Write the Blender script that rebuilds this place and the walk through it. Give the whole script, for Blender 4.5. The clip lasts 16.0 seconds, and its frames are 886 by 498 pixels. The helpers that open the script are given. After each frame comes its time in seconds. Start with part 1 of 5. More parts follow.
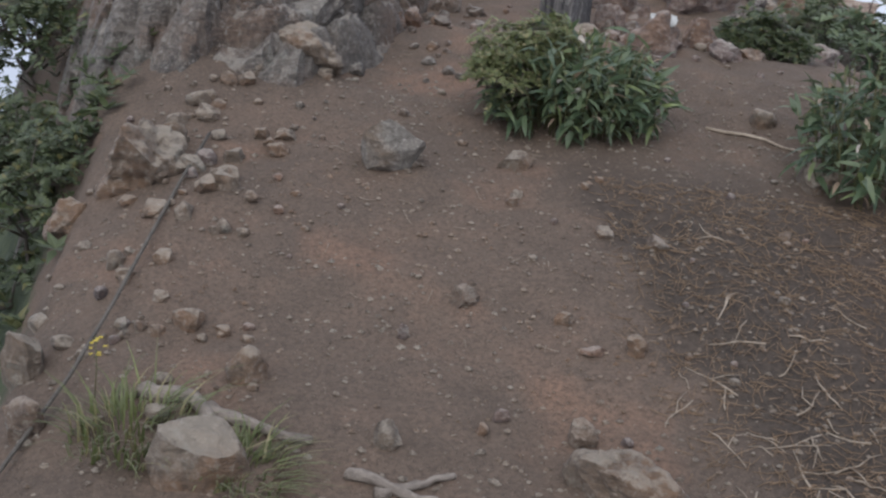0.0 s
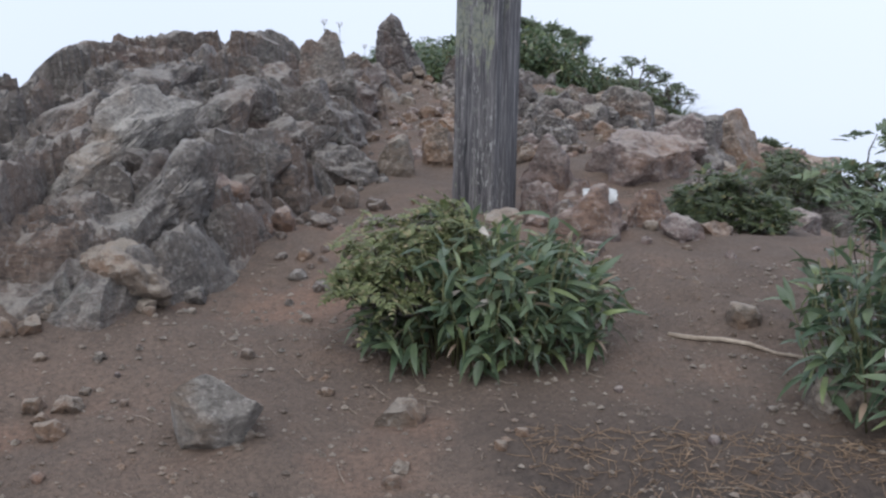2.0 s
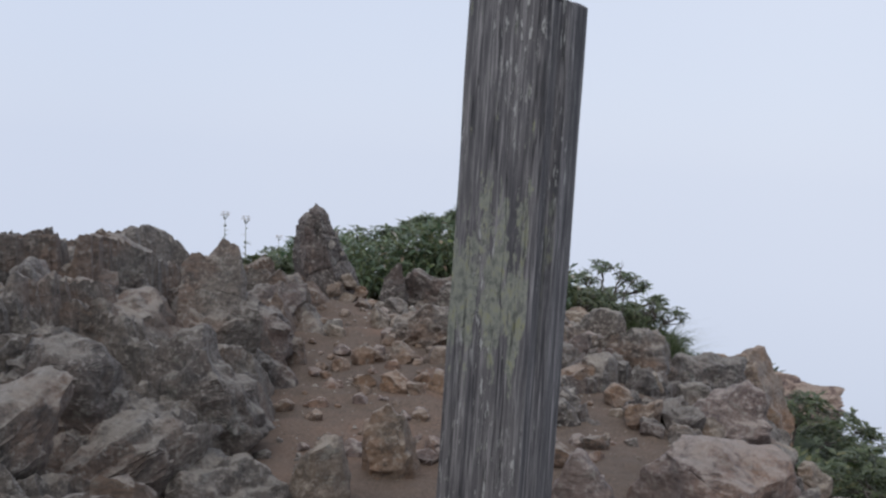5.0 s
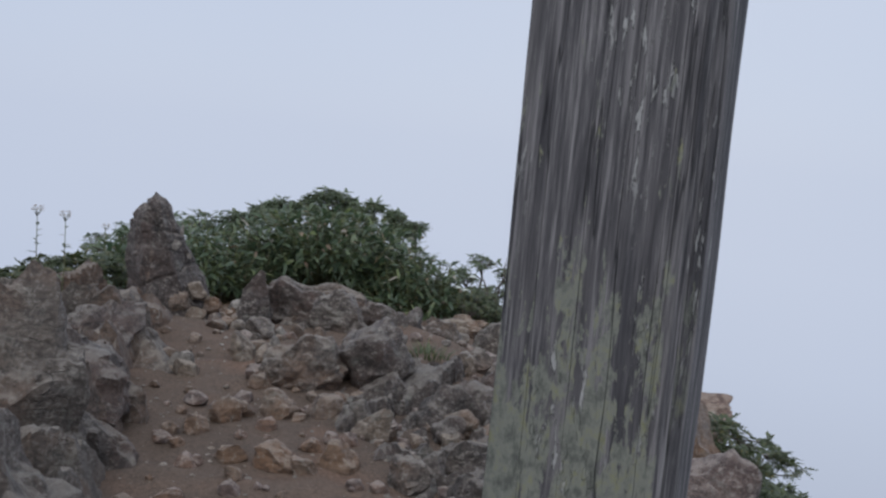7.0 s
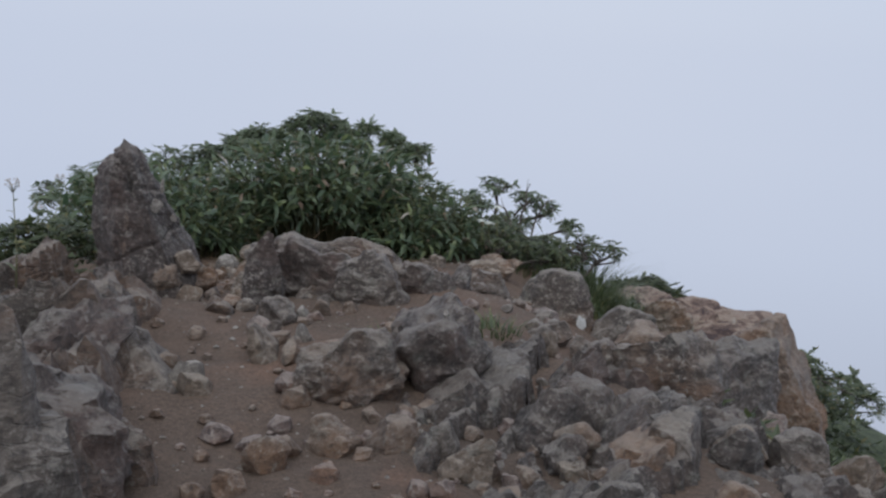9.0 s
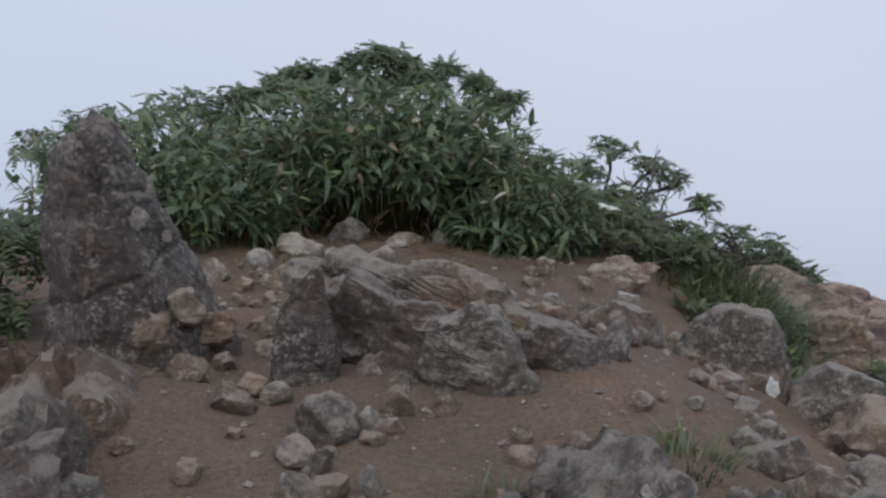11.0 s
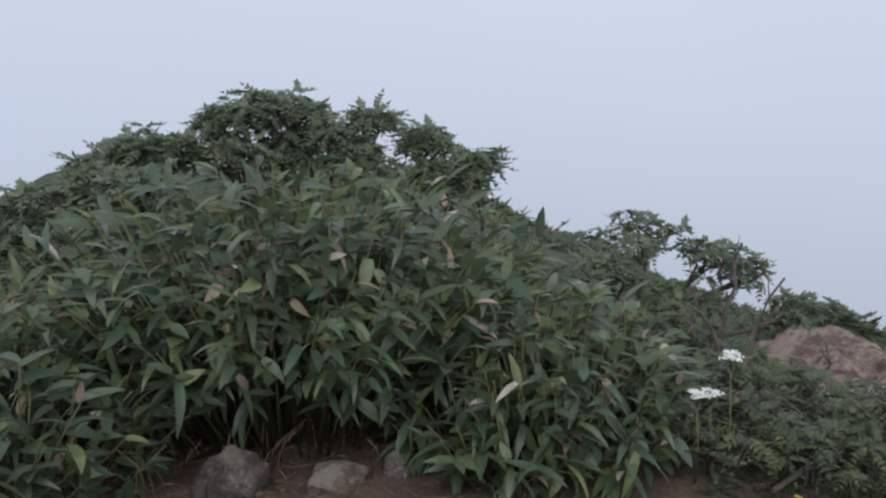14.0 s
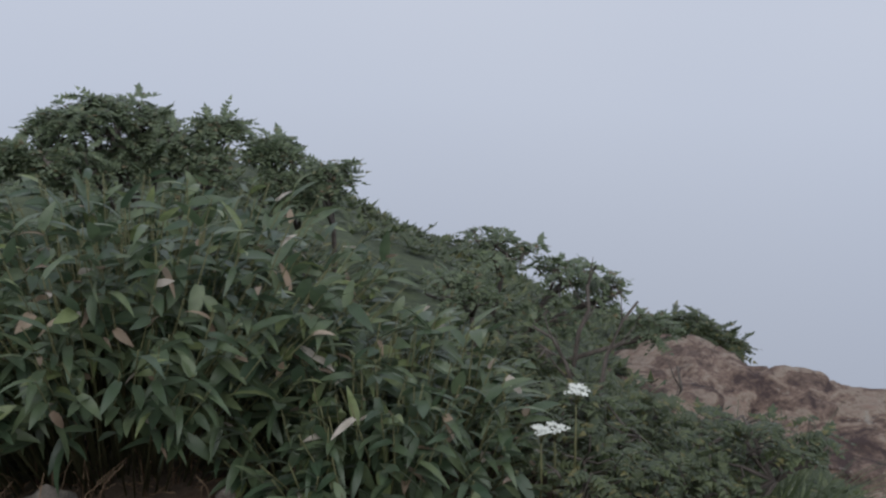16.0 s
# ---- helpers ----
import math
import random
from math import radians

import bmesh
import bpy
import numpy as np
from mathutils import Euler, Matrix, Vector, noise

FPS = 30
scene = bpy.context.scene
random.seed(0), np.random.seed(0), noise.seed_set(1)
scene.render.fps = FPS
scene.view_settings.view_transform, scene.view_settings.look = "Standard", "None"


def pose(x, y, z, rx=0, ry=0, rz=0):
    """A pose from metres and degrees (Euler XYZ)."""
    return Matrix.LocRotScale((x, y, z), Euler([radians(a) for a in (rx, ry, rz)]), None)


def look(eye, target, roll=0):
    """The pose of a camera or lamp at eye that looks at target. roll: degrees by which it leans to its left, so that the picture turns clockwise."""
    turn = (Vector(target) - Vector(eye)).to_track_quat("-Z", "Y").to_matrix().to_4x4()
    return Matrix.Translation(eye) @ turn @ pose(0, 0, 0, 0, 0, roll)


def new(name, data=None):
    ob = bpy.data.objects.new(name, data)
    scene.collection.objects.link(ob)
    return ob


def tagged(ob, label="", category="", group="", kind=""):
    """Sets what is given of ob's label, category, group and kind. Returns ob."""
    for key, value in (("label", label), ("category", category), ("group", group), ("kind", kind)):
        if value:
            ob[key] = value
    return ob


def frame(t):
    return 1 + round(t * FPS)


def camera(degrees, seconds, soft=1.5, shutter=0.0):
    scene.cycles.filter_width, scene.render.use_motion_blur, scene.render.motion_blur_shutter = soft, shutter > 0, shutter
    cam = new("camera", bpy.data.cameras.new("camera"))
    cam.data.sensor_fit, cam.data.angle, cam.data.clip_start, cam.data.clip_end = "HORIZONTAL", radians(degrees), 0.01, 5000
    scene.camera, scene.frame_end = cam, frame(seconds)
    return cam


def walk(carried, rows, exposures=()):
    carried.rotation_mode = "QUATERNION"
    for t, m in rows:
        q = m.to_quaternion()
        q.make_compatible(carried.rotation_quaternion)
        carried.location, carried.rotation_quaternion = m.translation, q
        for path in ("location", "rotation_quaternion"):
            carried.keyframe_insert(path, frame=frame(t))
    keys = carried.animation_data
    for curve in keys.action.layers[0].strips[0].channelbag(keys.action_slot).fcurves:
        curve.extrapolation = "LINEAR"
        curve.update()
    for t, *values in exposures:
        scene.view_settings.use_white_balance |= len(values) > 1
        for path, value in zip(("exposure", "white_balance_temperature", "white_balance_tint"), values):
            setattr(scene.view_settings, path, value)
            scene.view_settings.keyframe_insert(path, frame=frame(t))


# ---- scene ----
cam = camera(40.1, 16.0, soft=2.4)
METRES, EYE, TILT, LEAN, TURN = 12.0, 1.45, 0.0, 0.0, 0.0
ROWS = [
    (0.0, 0.0, 0.0, 0.0, 2.15, -20.94, -5.63),
    (0.5, 0.0073, 0.0221, -0.003, 1.12, -19.71, -4.5),
    (1.0, 0.0123, 0.0467, -0.0092, 0.16, -16.56, -4.0),
    (1.5, 0.0185, 0.081, -0.0151, -0.75, -13.87, -1.92),
    (2.0, 0.0255, 0.1146, -0.0176, -0.38, -11.93, -1.05),
    (2.5, 0.0255, 0.1488, -0.0171, -0.59, -10.27, -0.81),
    (3.0, 0.0231, 0.1838, -0.0134, -1.12, -9.08, -0.28),
    (3.5, 0.024, 0.2213, -0.009, -1.0, -7.73, 0.02),
    (4.0, 0.0242, 0.2599, -0.0061, -1.14, -6.0, -0.39),
    (4.5, 0.0183, 0.3009, -0.0048, -2.48, -4.28, -2.0),
    (7.0, -0.0004, 0.4637, 0.0028, -12.4, -5.14, -5.65),
    (7.5, -0.0072, 0.4966, 0.0054, -15.2, -7.26, -2.9),
    (8.0, -0.0150, 0.5159, 0.0048, -16.35, -7.69, -1.33),
    (10.5, 0.0022, 0.7044, 0.0089, -13.06, -13.7, -4.38),
    (11.0, 0.0085, 0.741, 0.007, -12.69, -13.97, -3.62),
    (11.5, 0.0152, 0.785, 0.004, -12.61, -14.2, -3.1),
    (12.0, 0.019, 0.8257, 0.0005, -13.91, -14.03, -3.02),
    (12.5, 0.0244, 0.8648, -0.0019, -15.32, -13.75, -2.37),
    (13.0, 0.0323, 0.904, 0.0023, -20.72, -14.34, -2.43),
    (13.5, 0.0431, 0.9342, 0.0045, -23.28, -14.39, -1.87),
    (14.0, 0.0497, 0.9608, 0.0123, -18.18, -15.87, -0.37),
    (14.5, 0.0633, 0.9703, 0.0169, -17.97, -16.6, -0.05),
    (15.0, 0.0628, 0.9701, 0.0168, -24.09, -15.89, -2.77),
    (15.5, 0.0639, 0.9716, 0.0161, -24.2, -15.84, -2.76),
    (16.0, 0.0623, 0.971, 0.0167, -23.36, -16.28, -2.62),
]
walk(cam, [(t, pose(0, 0, EYE, TILT, LEAN, TURN) @ pose(METRES * x, METRES * y, METRES * z, 90 + pitch, roll, yaw)) for t, x, y, z, yaw, pitch, roll in ROWS], exposures=[(0.0, 0.38, 6380, 10), (0.6, 0.62, 6200, 10), (1.6, 0.60, 6150, 10), (3.0, 0.36, 6280, 10), (4.6, 0.20, 6400, 10), (7.0, -0.06, 6250, 10), (8.2, -0.06, 6250, 10), (10.5, 0.06, 6350, 10), (13.5, 0.13, 6380, 10), (15.0, -0.06, 6400, 10), (16.0, -0.10, 6450, 10)])

# ---- light: overcast, inside thin cloud ----
world = bpy.data.worlds.new("overcast")
scene.world = world
world.use_nodes = True
wn, wl = world.node_tree.nodes, world.node_tree.links
wn.clear()
w_out, w_bg = wn.new("ShaderNodeOutputWorld"), wn.new("ShaderNodeBackground")
w_sky = wn.new("ShaderNodeTexSky")
w_sky.sky_type, w_sky.sun_disc = "NISHITA", False
w_sky.sun_elevation, w_sky.sun_rotation = radians(51), radians(-158)
w_dim = wn.new("ShaderNodeMixRGB")
w_dim.blend_type, w_dim.inputs[0].default_value = "MULTIPLY", 1.0
w_dim.inputs[2].default_value = (0.09, 0.09, 0.09, 1)
w_tex, w_noise, w_ramp = wn.new("ShaderNodeTexCoord"), wn.new("ShaderNodeTexNoise"), wn.new("ShaderNodeValToRGB")
w_noise.inputs["Scale"].default_value, w_noise.inputs["Detail"].default_value = 1.1, 2.0
w_ramp.color_ramp.elements[0].position, w_ramp.color_ramp.elements[0].color = 0.3, (0.57, 0.63, 0.77, 1)
w_ramp.color_ramp.elements[1].position, w_ramp.color_ramp.elements[1].color = 0.7, (0.655, 0.70, 0.81, 1)
w_mix = wn.new("ShaderNodeMixRGB")
w_mix.inputs[0].default_value = 0.93
wl.new(w_tex.outputs["Generated"], w_noise.inputs["Vector"])
wl.new(w_noise.outputs["Fac"], w_ramp.inputs[0])
wl.new(w_sky.outputs[0], w_dim.inputs[1])
wl.new(w_dim.outputs[0], w_mix.inputs[1])
wl.new(w_ramp.outputs[0], w_mix.inputs[2])
w_sep, w_up, w_fall = wn.new("ShaderNodeSeparateXYZ"), wn.new("ShaderNodeValToRGB"), wn.new("ShaderNodeMixRGB")
w_half = wn.new("ShaderNodeMath")
w_half.operation, w_half.inputs[1].default_value, w_half.inputs[2].default_value = "MULTIPLY_ADD", 0.5, 0.5
w_fall.blend_type, w_fall.inputs[0].default_value = "MULTIPLY", 1.0
for place, value in ((0.25, 0.60), (0.35, 0.82), (0.42, 0.97), (0.46, 1.0), (1.0, 1.0)):
    stop = w_up.color_ramp.elements.new(place) if place not in (0.25, 1.0) else w_up.color_ramp.elements[0 if place < 0.5 else -1]
    stop.position, stop.color = place, (value * 0.985, value * 0.993, value, 1) if value < 1 else (value, value, value, 1)
wl.new(w_tex.outputs["Generated"], w_sep.inputs[0])
wl.new(w_sep.outputs["Z"], w_half.inputs[0])
wl.new(w_half.outputs[0], w_up.inputs[0])
wl.new(w_mix.outputs[0], w_fall.inputs[1])
wl.new(w_up.outputs[0], w_fall.inputs[2])
wl.new(w_fall.outputs[0], w_bg.inputs[0])
wl.new(w_bg.outputs[0], w_out.inputs[0])
w_bg.inputs[1].default_value = 1.0

sun_data = bpy.data.lights.new("sun", "SUN")
sun_data.energy, sun_data.angle, sun_data.color = 1.5, radians(70), (1.0, 0.98, 0.95)
sun = new("sun", sun_data)
sun.matrix_world = look((-3, -1.5, 10), (0, 6, 0))


# ---- materials ----
class Nodes:
    """A small helper that strings shader nodes together."""

    def __init__(self, name, rough=0.7, spec=0.4):
        self.mat = bpy.data.materials.new(name)
        self.mat.use_nodes = True
        self.n, self.l = self.mat.node_tree.nodes, self.mat.node_tree.links
        self.bsdf = self.n["Principled BSDF"]
        self.bsdf.inputs["Roughness"].default_value = rough
        self.bsdf.inputs["Specular IOR Level"].default_value = spec
        self.pos = self.n.new("ShaderNodeNewGeometry").outputs["Position"]

    def scaled(self, vec, sx, sy, sz):
        m = self.n.new("ShaderNodeMapping")
        m.inputs["Scale"].default_value = (sx, sy, sz)
        self.l.new(vec, m.inputs["Vector"])
        return m.outputs[0]

    def noise(self, scale, detail=4.0, rough=0.55, vec=None, warp=0.0):
        t = self.n.new("ShaderNodeTexNoise")
        t.inputs["Scale"].default_value, t.inputs["Detail"].default_value = scale, detail
        t.inputs["Roughness"].default_value, t.inputs["Distortion"].default_value = rough, warp
        self.l.new(vec or self.pos, t.inputs["Vector"])
        return t.outputs["Fac"]

    def cells(self, scale, feature="F1", vec=None):
        t = self.n.new("ShaderNodeTexVoronoi")
        t.feature = feature
        t.inputs["Scale"].default_value = scale
        self.l.new(vec or self.pos, t.inputs["Vector"])
        return t.outputs["Distance"]

    def ramp(self, fac, *stops):
        r = self.n.new("ShaderNodeValToRGB").color_ramp
        node = self.n[-1]
        while len(r.elements) < len(stops):
            r.elements.new(0.5)
        for e, (p, c) in zip(r.elements, stops):
            e.position = p
            e.color = (*c, 1) if isinstance(c, tuple) else (c, c, c, 1)
        self.l.new(fac, node.inputs[0])
        return node.outputs[0]

    def mix(self, fac, a, b, kind="MIX"):
        m = self.n.new("ShaderNodeMixRGB")
        m.blend_type = kind
        for value, socket in zip((fac, a, b), m.inputs):
            if isinstance(value, (int, float)):
                socket.default_value = value if socket.type == "VALUE" else (value, value, value, 1)
            elif isinstance(value, tuple):
                socket.default_value = (*value, 1)
            else:
                self.l.new(value, socket)
        return m.outputs[0]

    def math(self, op, a, b):
        m = self.n.new("ShaderNodeMath")
        m.operation = op
        for value, socket in zip((a, b), m.inputs):
            if isinstance(value, (int, float)):
                socket.default_value = value
            else:
                self.l.new(value, socket)
        return m.outputs[0]

    def random(self):
        """One number for each object, and for each loose piece within it."""
        both = self.math("ADD", self.n.new("ShaderNodeObjectInfo").outputs["Random"],
                         self.n.new("ShaderNodeNewGeometry").outputs["Random Per Island"])
        return self.math("FRACT", both, 0.0)

    def finish(self, colour, height=None, strength=0.5, depth=0.01, rough=None):
        self.l.new(colour, self.bsdf.inputs["Base Color"])
        if rough is not None:
            self.l.new(rough, self.bsdf.inputs["Roughness"])
        if height is not None:
            b = self.n.new("ShaderNodeBump")
            b.inputs["Strength"].default_value, b.inputs["Distance"].default_value = strength, depth
            self.l.new(height, b.inputs["Height"])
            self.l.new(b.outputs[0], self.bsdf.inputs["Normal"])
        return self.mat


def rock_material(name, low, mid, high, fleck, lichen, stain, rough=0.62):
    low, mid, high, fleck, lichen, stain = (tuple(0.58 * v * w for v, w in zip(c, (1.05, 0.985, 0.93))) for c in (low, mid, high, fleck, lichen, stain))
    k = Nodes(name, rough, 0.45)
    k.bsdf.inputs["Sheen Weight"].default_value, k.bsdf.inputs["Sheen Roughness"].default_value = 0.07, 0.5  # pale sheen that stands in for haze over the rock
    big, fine = k.noise(3.2, 5, 0.6, warp=0.6), k.noise(26, 5, 0.65)
    tilted = k.scaled(k.pos, 9, 5, 26)
    strata = k.noise(1.0, 4, 0.6, tilted, 1.2)
    base = k.ramp(k.mix(0.45, big, strata), (0.3, low), (0.5, mid), (0.68, high))
    base = k.mix(k.ramp(fine, (0.35, 0.32), (0.65, 0.0)), base, tuple(c * 0.55 for c in mid))
    base = k.mix(k.ramp(k.noise(70, 3, 0.6), (0.575, 0.0), (0.65, 0.8)), base, fleck)
    patch = k.ramp(k.noise(11, 6, 0.75, warp=0.4), (0.56, 0.0), (0.63, 0.8))
    base = k.mix(patch, base, lichen)
    base = k.mix(k.ramp(k.noise(1.7, 4, 0.6), (0.48, 0.0), (0.58, 0.85)), base, stain)
    dark = k.ramp(k.noise(6.5, 8, 0.8, warp=0.4), (0.38, 0.85), (0.47, 0.0))
    base = k.mix(dark, base, tuple(c * 0.55 for c in low))
    dots = k.ramp(k.noise(24, 4, 0.6), (0.64, 0.0), (0.68, 0.85))
    base = k.mix(k.math("MULTIPLY", dots, k.ramp(k.noise(3.0, 3, 0.5), (0.45, 0.0), (0.6, 1.0))), base, fleck)
    lines = k.ramp(k.noise(1.0, 3, 0.6, k.scaled(tilted, 1.6, 1.6, 2.6), 0.7), (0.40, 0.4), (0.47, 0.0))
    base = k.mix(lines, base, tuple(c * 0.6 for c in low))
    mottle = k.noise(42, 7, 0.78, warp=0.3)
    base = k.mix(k.ramp(mottle, (0.40, 0.55), (0.48, 0.0)), base, tuple(c * 0.45 for c in low))
    crumbs = k.math("MULTIPLY", k.ramp(mottle, (0.545, 0.0), (0.60, 0.9)), k.ramp(k.noise(7, 4, 0.6), (0.40, 0.15), (0.58, 1.0)))
    base = k.mix(crumbs, base, fleck)
    # Upward faces paler: partly lichen, partly top light put into the colour.
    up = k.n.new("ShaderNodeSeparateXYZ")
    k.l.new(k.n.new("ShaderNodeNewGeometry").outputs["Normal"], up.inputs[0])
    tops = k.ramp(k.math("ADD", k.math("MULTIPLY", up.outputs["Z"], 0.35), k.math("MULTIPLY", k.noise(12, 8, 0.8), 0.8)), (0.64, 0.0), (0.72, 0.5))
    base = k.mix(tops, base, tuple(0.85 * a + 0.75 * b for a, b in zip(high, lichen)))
    seam = k.ramp(k.noise(1.0, 4, 0.6, k.scaled(k.pos, 3, 2, 9), 0.5), (0.482, 0.0), (0.5, 1.0), (0.518, 0.0))
    seam = k.math("MULTIPLY", seam, k.ramp(k.noise(2.1, 3, 0.5), (0.52, 0.0), (0.66, 0.35)))
    base = k.mix(seam, base, tuple(c * 0.35 for c in low))
    chip = k.cells(13, "F1", k.scaled(k.pos, 1.0, 0.7, 1.7))
    height = k.mix(0.5, k.mix(0.5, strata, mottle), k.mix(0.5, k.noise(14, 6, 0.75), chip))
    height = k.mix(1.0, height, k.mix(0.35, 0.0, seam), "SUBTRACT")
    return k.finish(base, height, 1.0, 0.05, k.ramp(fine, (0.3, 0.45), (0.75, 0.85)))


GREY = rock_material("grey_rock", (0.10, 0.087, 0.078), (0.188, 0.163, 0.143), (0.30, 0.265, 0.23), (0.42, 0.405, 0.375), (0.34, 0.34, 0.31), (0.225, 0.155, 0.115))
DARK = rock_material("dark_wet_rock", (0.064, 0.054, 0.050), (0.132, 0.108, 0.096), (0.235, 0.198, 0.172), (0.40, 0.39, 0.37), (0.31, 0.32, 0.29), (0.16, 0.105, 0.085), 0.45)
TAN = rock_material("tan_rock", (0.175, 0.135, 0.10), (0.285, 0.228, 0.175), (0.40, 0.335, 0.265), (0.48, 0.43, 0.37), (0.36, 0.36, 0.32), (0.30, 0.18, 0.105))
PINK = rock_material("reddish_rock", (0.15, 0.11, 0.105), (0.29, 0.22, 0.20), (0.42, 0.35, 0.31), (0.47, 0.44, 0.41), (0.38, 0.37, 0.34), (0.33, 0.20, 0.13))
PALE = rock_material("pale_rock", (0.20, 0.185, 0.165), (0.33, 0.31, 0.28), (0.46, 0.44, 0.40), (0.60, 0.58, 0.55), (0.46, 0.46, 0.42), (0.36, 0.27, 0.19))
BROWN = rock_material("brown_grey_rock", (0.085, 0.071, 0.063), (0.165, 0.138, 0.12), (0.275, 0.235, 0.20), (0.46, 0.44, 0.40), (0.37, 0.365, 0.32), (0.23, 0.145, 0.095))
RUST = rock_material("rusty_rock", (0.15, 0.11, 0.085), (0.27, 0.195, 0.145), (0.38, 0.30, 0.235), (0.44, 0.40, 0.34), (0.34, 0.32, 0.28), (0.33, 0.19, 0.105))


def dome_material():
    """Bare pinkish bedrock in pale and dark weathered patches."""
    k = Nodes("pinkish_bedrock", 0.8, 0.25)
    fine = k.noise(34, 6, 0.7)
    patch = k.mix(0.22, k.noise(3.4, 6, 0.62, k.scaled(k.pos, 1.0, 1.0, 2.4), 1.3), fine)
    base = k.ramp(patch, (0.40, (0.095, 0.066, 0.062)), (0.455, (0.20, 0.14, 0.115)), (0.51, (0.33, 0.235, 0.185)), (0.555, (0.46, 0.37, 0.295)), (0.64, (0.37, 0.255, 0.205)))
    base = k.mix(k.ramp(fine, (0.36, 0.5), (0.5, 0.0)), base, (0.12, 0.085, 0.075))
    base = k.mix(k.ramp(k.noise(8, 7, 0.75), (0.60, 0.0), (0.66, 0.7)), base, (0.50, 0.46, 0.40))
    return k.finish(base, k.mix(0.5, patch, fine), 1.0, 0.09)


DOME = dome_material()
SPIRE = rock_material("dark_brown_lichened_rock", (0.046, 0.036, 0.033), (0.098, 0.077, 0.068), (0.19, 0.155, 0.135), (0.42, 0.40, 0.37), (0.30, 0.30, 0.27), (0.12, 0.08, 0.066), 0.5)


def soil_material():
    k = Nodes("damp_soil", 0.8, 0.25)
    big, mid, fine = k.noise(0.9, 4, 0.6, warp=0.5), k.noise(6, 6, 0.65), k.noise(70, 6, 0.75)
    base = k.ramp(k.mix(0.4, big, mid), (0.32, (0.096, 0.073, 0.058)), (0.5, (0.148, 0.108, 0.082)), (0.66, (0.198, 0.132, 0.096)))
    base = k.mix(k.ramp(k.noise(1.9, 3, 0.5), (0.56, 0.0), (0.7, 0.6)), base, (0.265, 0.155, 0.104))
    base = k.mix(k.ramp(fine, (0.38, 0.7), (0.6, 0.0)), base, (0.06, 0.045, 0.036))
    grit = k.cells(95)
    base = k.mix(k.ramp(grit, (0.10, 0.5), (0.22, 0.0)), base, (0.34, 0.28, 0.225))
    # dark humus with rotting stalks beside the trail
    part = k.n.new("ShaderNodeSeparateXYZ")
    k.l.new(k.pos, part.inputs[0])
    edge = k.math("ADD", part.outputs["X"], k.math("MULTIPLY", part.outputs["Y"], 0.28))
    edge = k.math("ADD", edge, k.math("MULTIPLY", k.noise(3.5, 5, 0.65), 0.55))
    humus = k.math("MULTIPLY", k.ramp(k.math("MULTIPLY", edge, 0.4), (0.735, 0.0), (0.80, 0.85)), k.ramp(k.math("MULTIPLY", part.outputs["Y"], 0.1), (0.40, 1.0), (0.47, 0.0)))
    base = k.mix(humus, base, k.ramp(k.noise(40, 5, 0.7), (0.35, (0.026, 0.021, 0.018)), (0.65, (0.078, 0.06, 0.047))))
    # far below the trail, the slopes are covered with low green scrub
    sep = k.n.new("ShaderNodeSeparateXYZ")
    k.l.new(k.pos, sep.inputs[0])
    scrub = k.ramp(k.math("ADD", k.math("MULTIPLY", sep.outputs["Z"], -0.55), k.math("MULTIPLY", k.noise(2.5, 5, 0.7), 0.5)), (0.42, 0.0), (0.52, 1.0))
    behind = k.ramp(k.math("ADD", k.math("MULTIPLY", sep.outputs["Y"], 0.05), k.math("MULTIPLY", k.noise(3, 4, 0.6), 0.06)), (0.755, 0.0), (0.79, 1.0))
    scrub = k.math("MAXIMUM", scrub, behind)
    green = k.ramp(k.noise(9, 6, 0.7), (0.35, (0.03, 0.04, 0.022)), (0.65, (0.09, 0.11, 0.055)))
    base = k.mix(scrub, base, green)
    height = k.mix(0.35, k.mix(0.5, fine, mid), k.ramp(grit, (0.0, 1.0), (0.35, 0.0)))
    return k.finish(base, height, 0.8, 0.022)


def leaf_material(name, dark, light, odd, share=0.06, rough=0.42):
    k = Nodes(name, rough, 0.5)
    r = k.random()
    base = k.ramp(r, (0.0, dark), (0.6, tuple((a + b) / 2 for a, b in zip(dark, light))), (0.96 - share, light), (1.0 - share, odd))
    vein = k.noise(26, 3, 0.6)
    base = k.mix(k.ramp(vein, (0.4, 0.35), (0.65, 0.0)), base, tuple(c * 0.55 for c in dark))
    base = k.mix(k.ramp(k.noise(2.3, 3, 0.5), (0.5, 0.0), (0.75, 0.3)), base, tuple(c * 0.75 + 0.02 for c in light))
    k.bsdf.inputs["Sheen Weight"].default_value, k.bsdf.inputs["Sheen Roughness"].default_value = 0.12, 0.5  # whitish sheen on the leaves in place of haze
    k.bsdf.inputs["Coat Weight"].default_value, k.bsdf.inputs["Coat Roughness"].default_value = 0.35, 0.3
    mat = k.finish(base, k.noise(60, 3, 0.6), 0.25, 0.004)
    glow = k.n.new("ShaderNodeBsdfTranslucent")
    k.l.new(base, glow.inputs[0])
    both = k.n.new("ShaderNodeMixShader")
    both.inputs[0].default_value = 0.36
    k.l.new(k.bsdf.outputs[0], both.inputs[1])
    k.l.new(glow.outputs[0], both.inputs[2])
    k.l.new(both.outputs[0], k.n["Material Output"].inputs[0])
    return mat


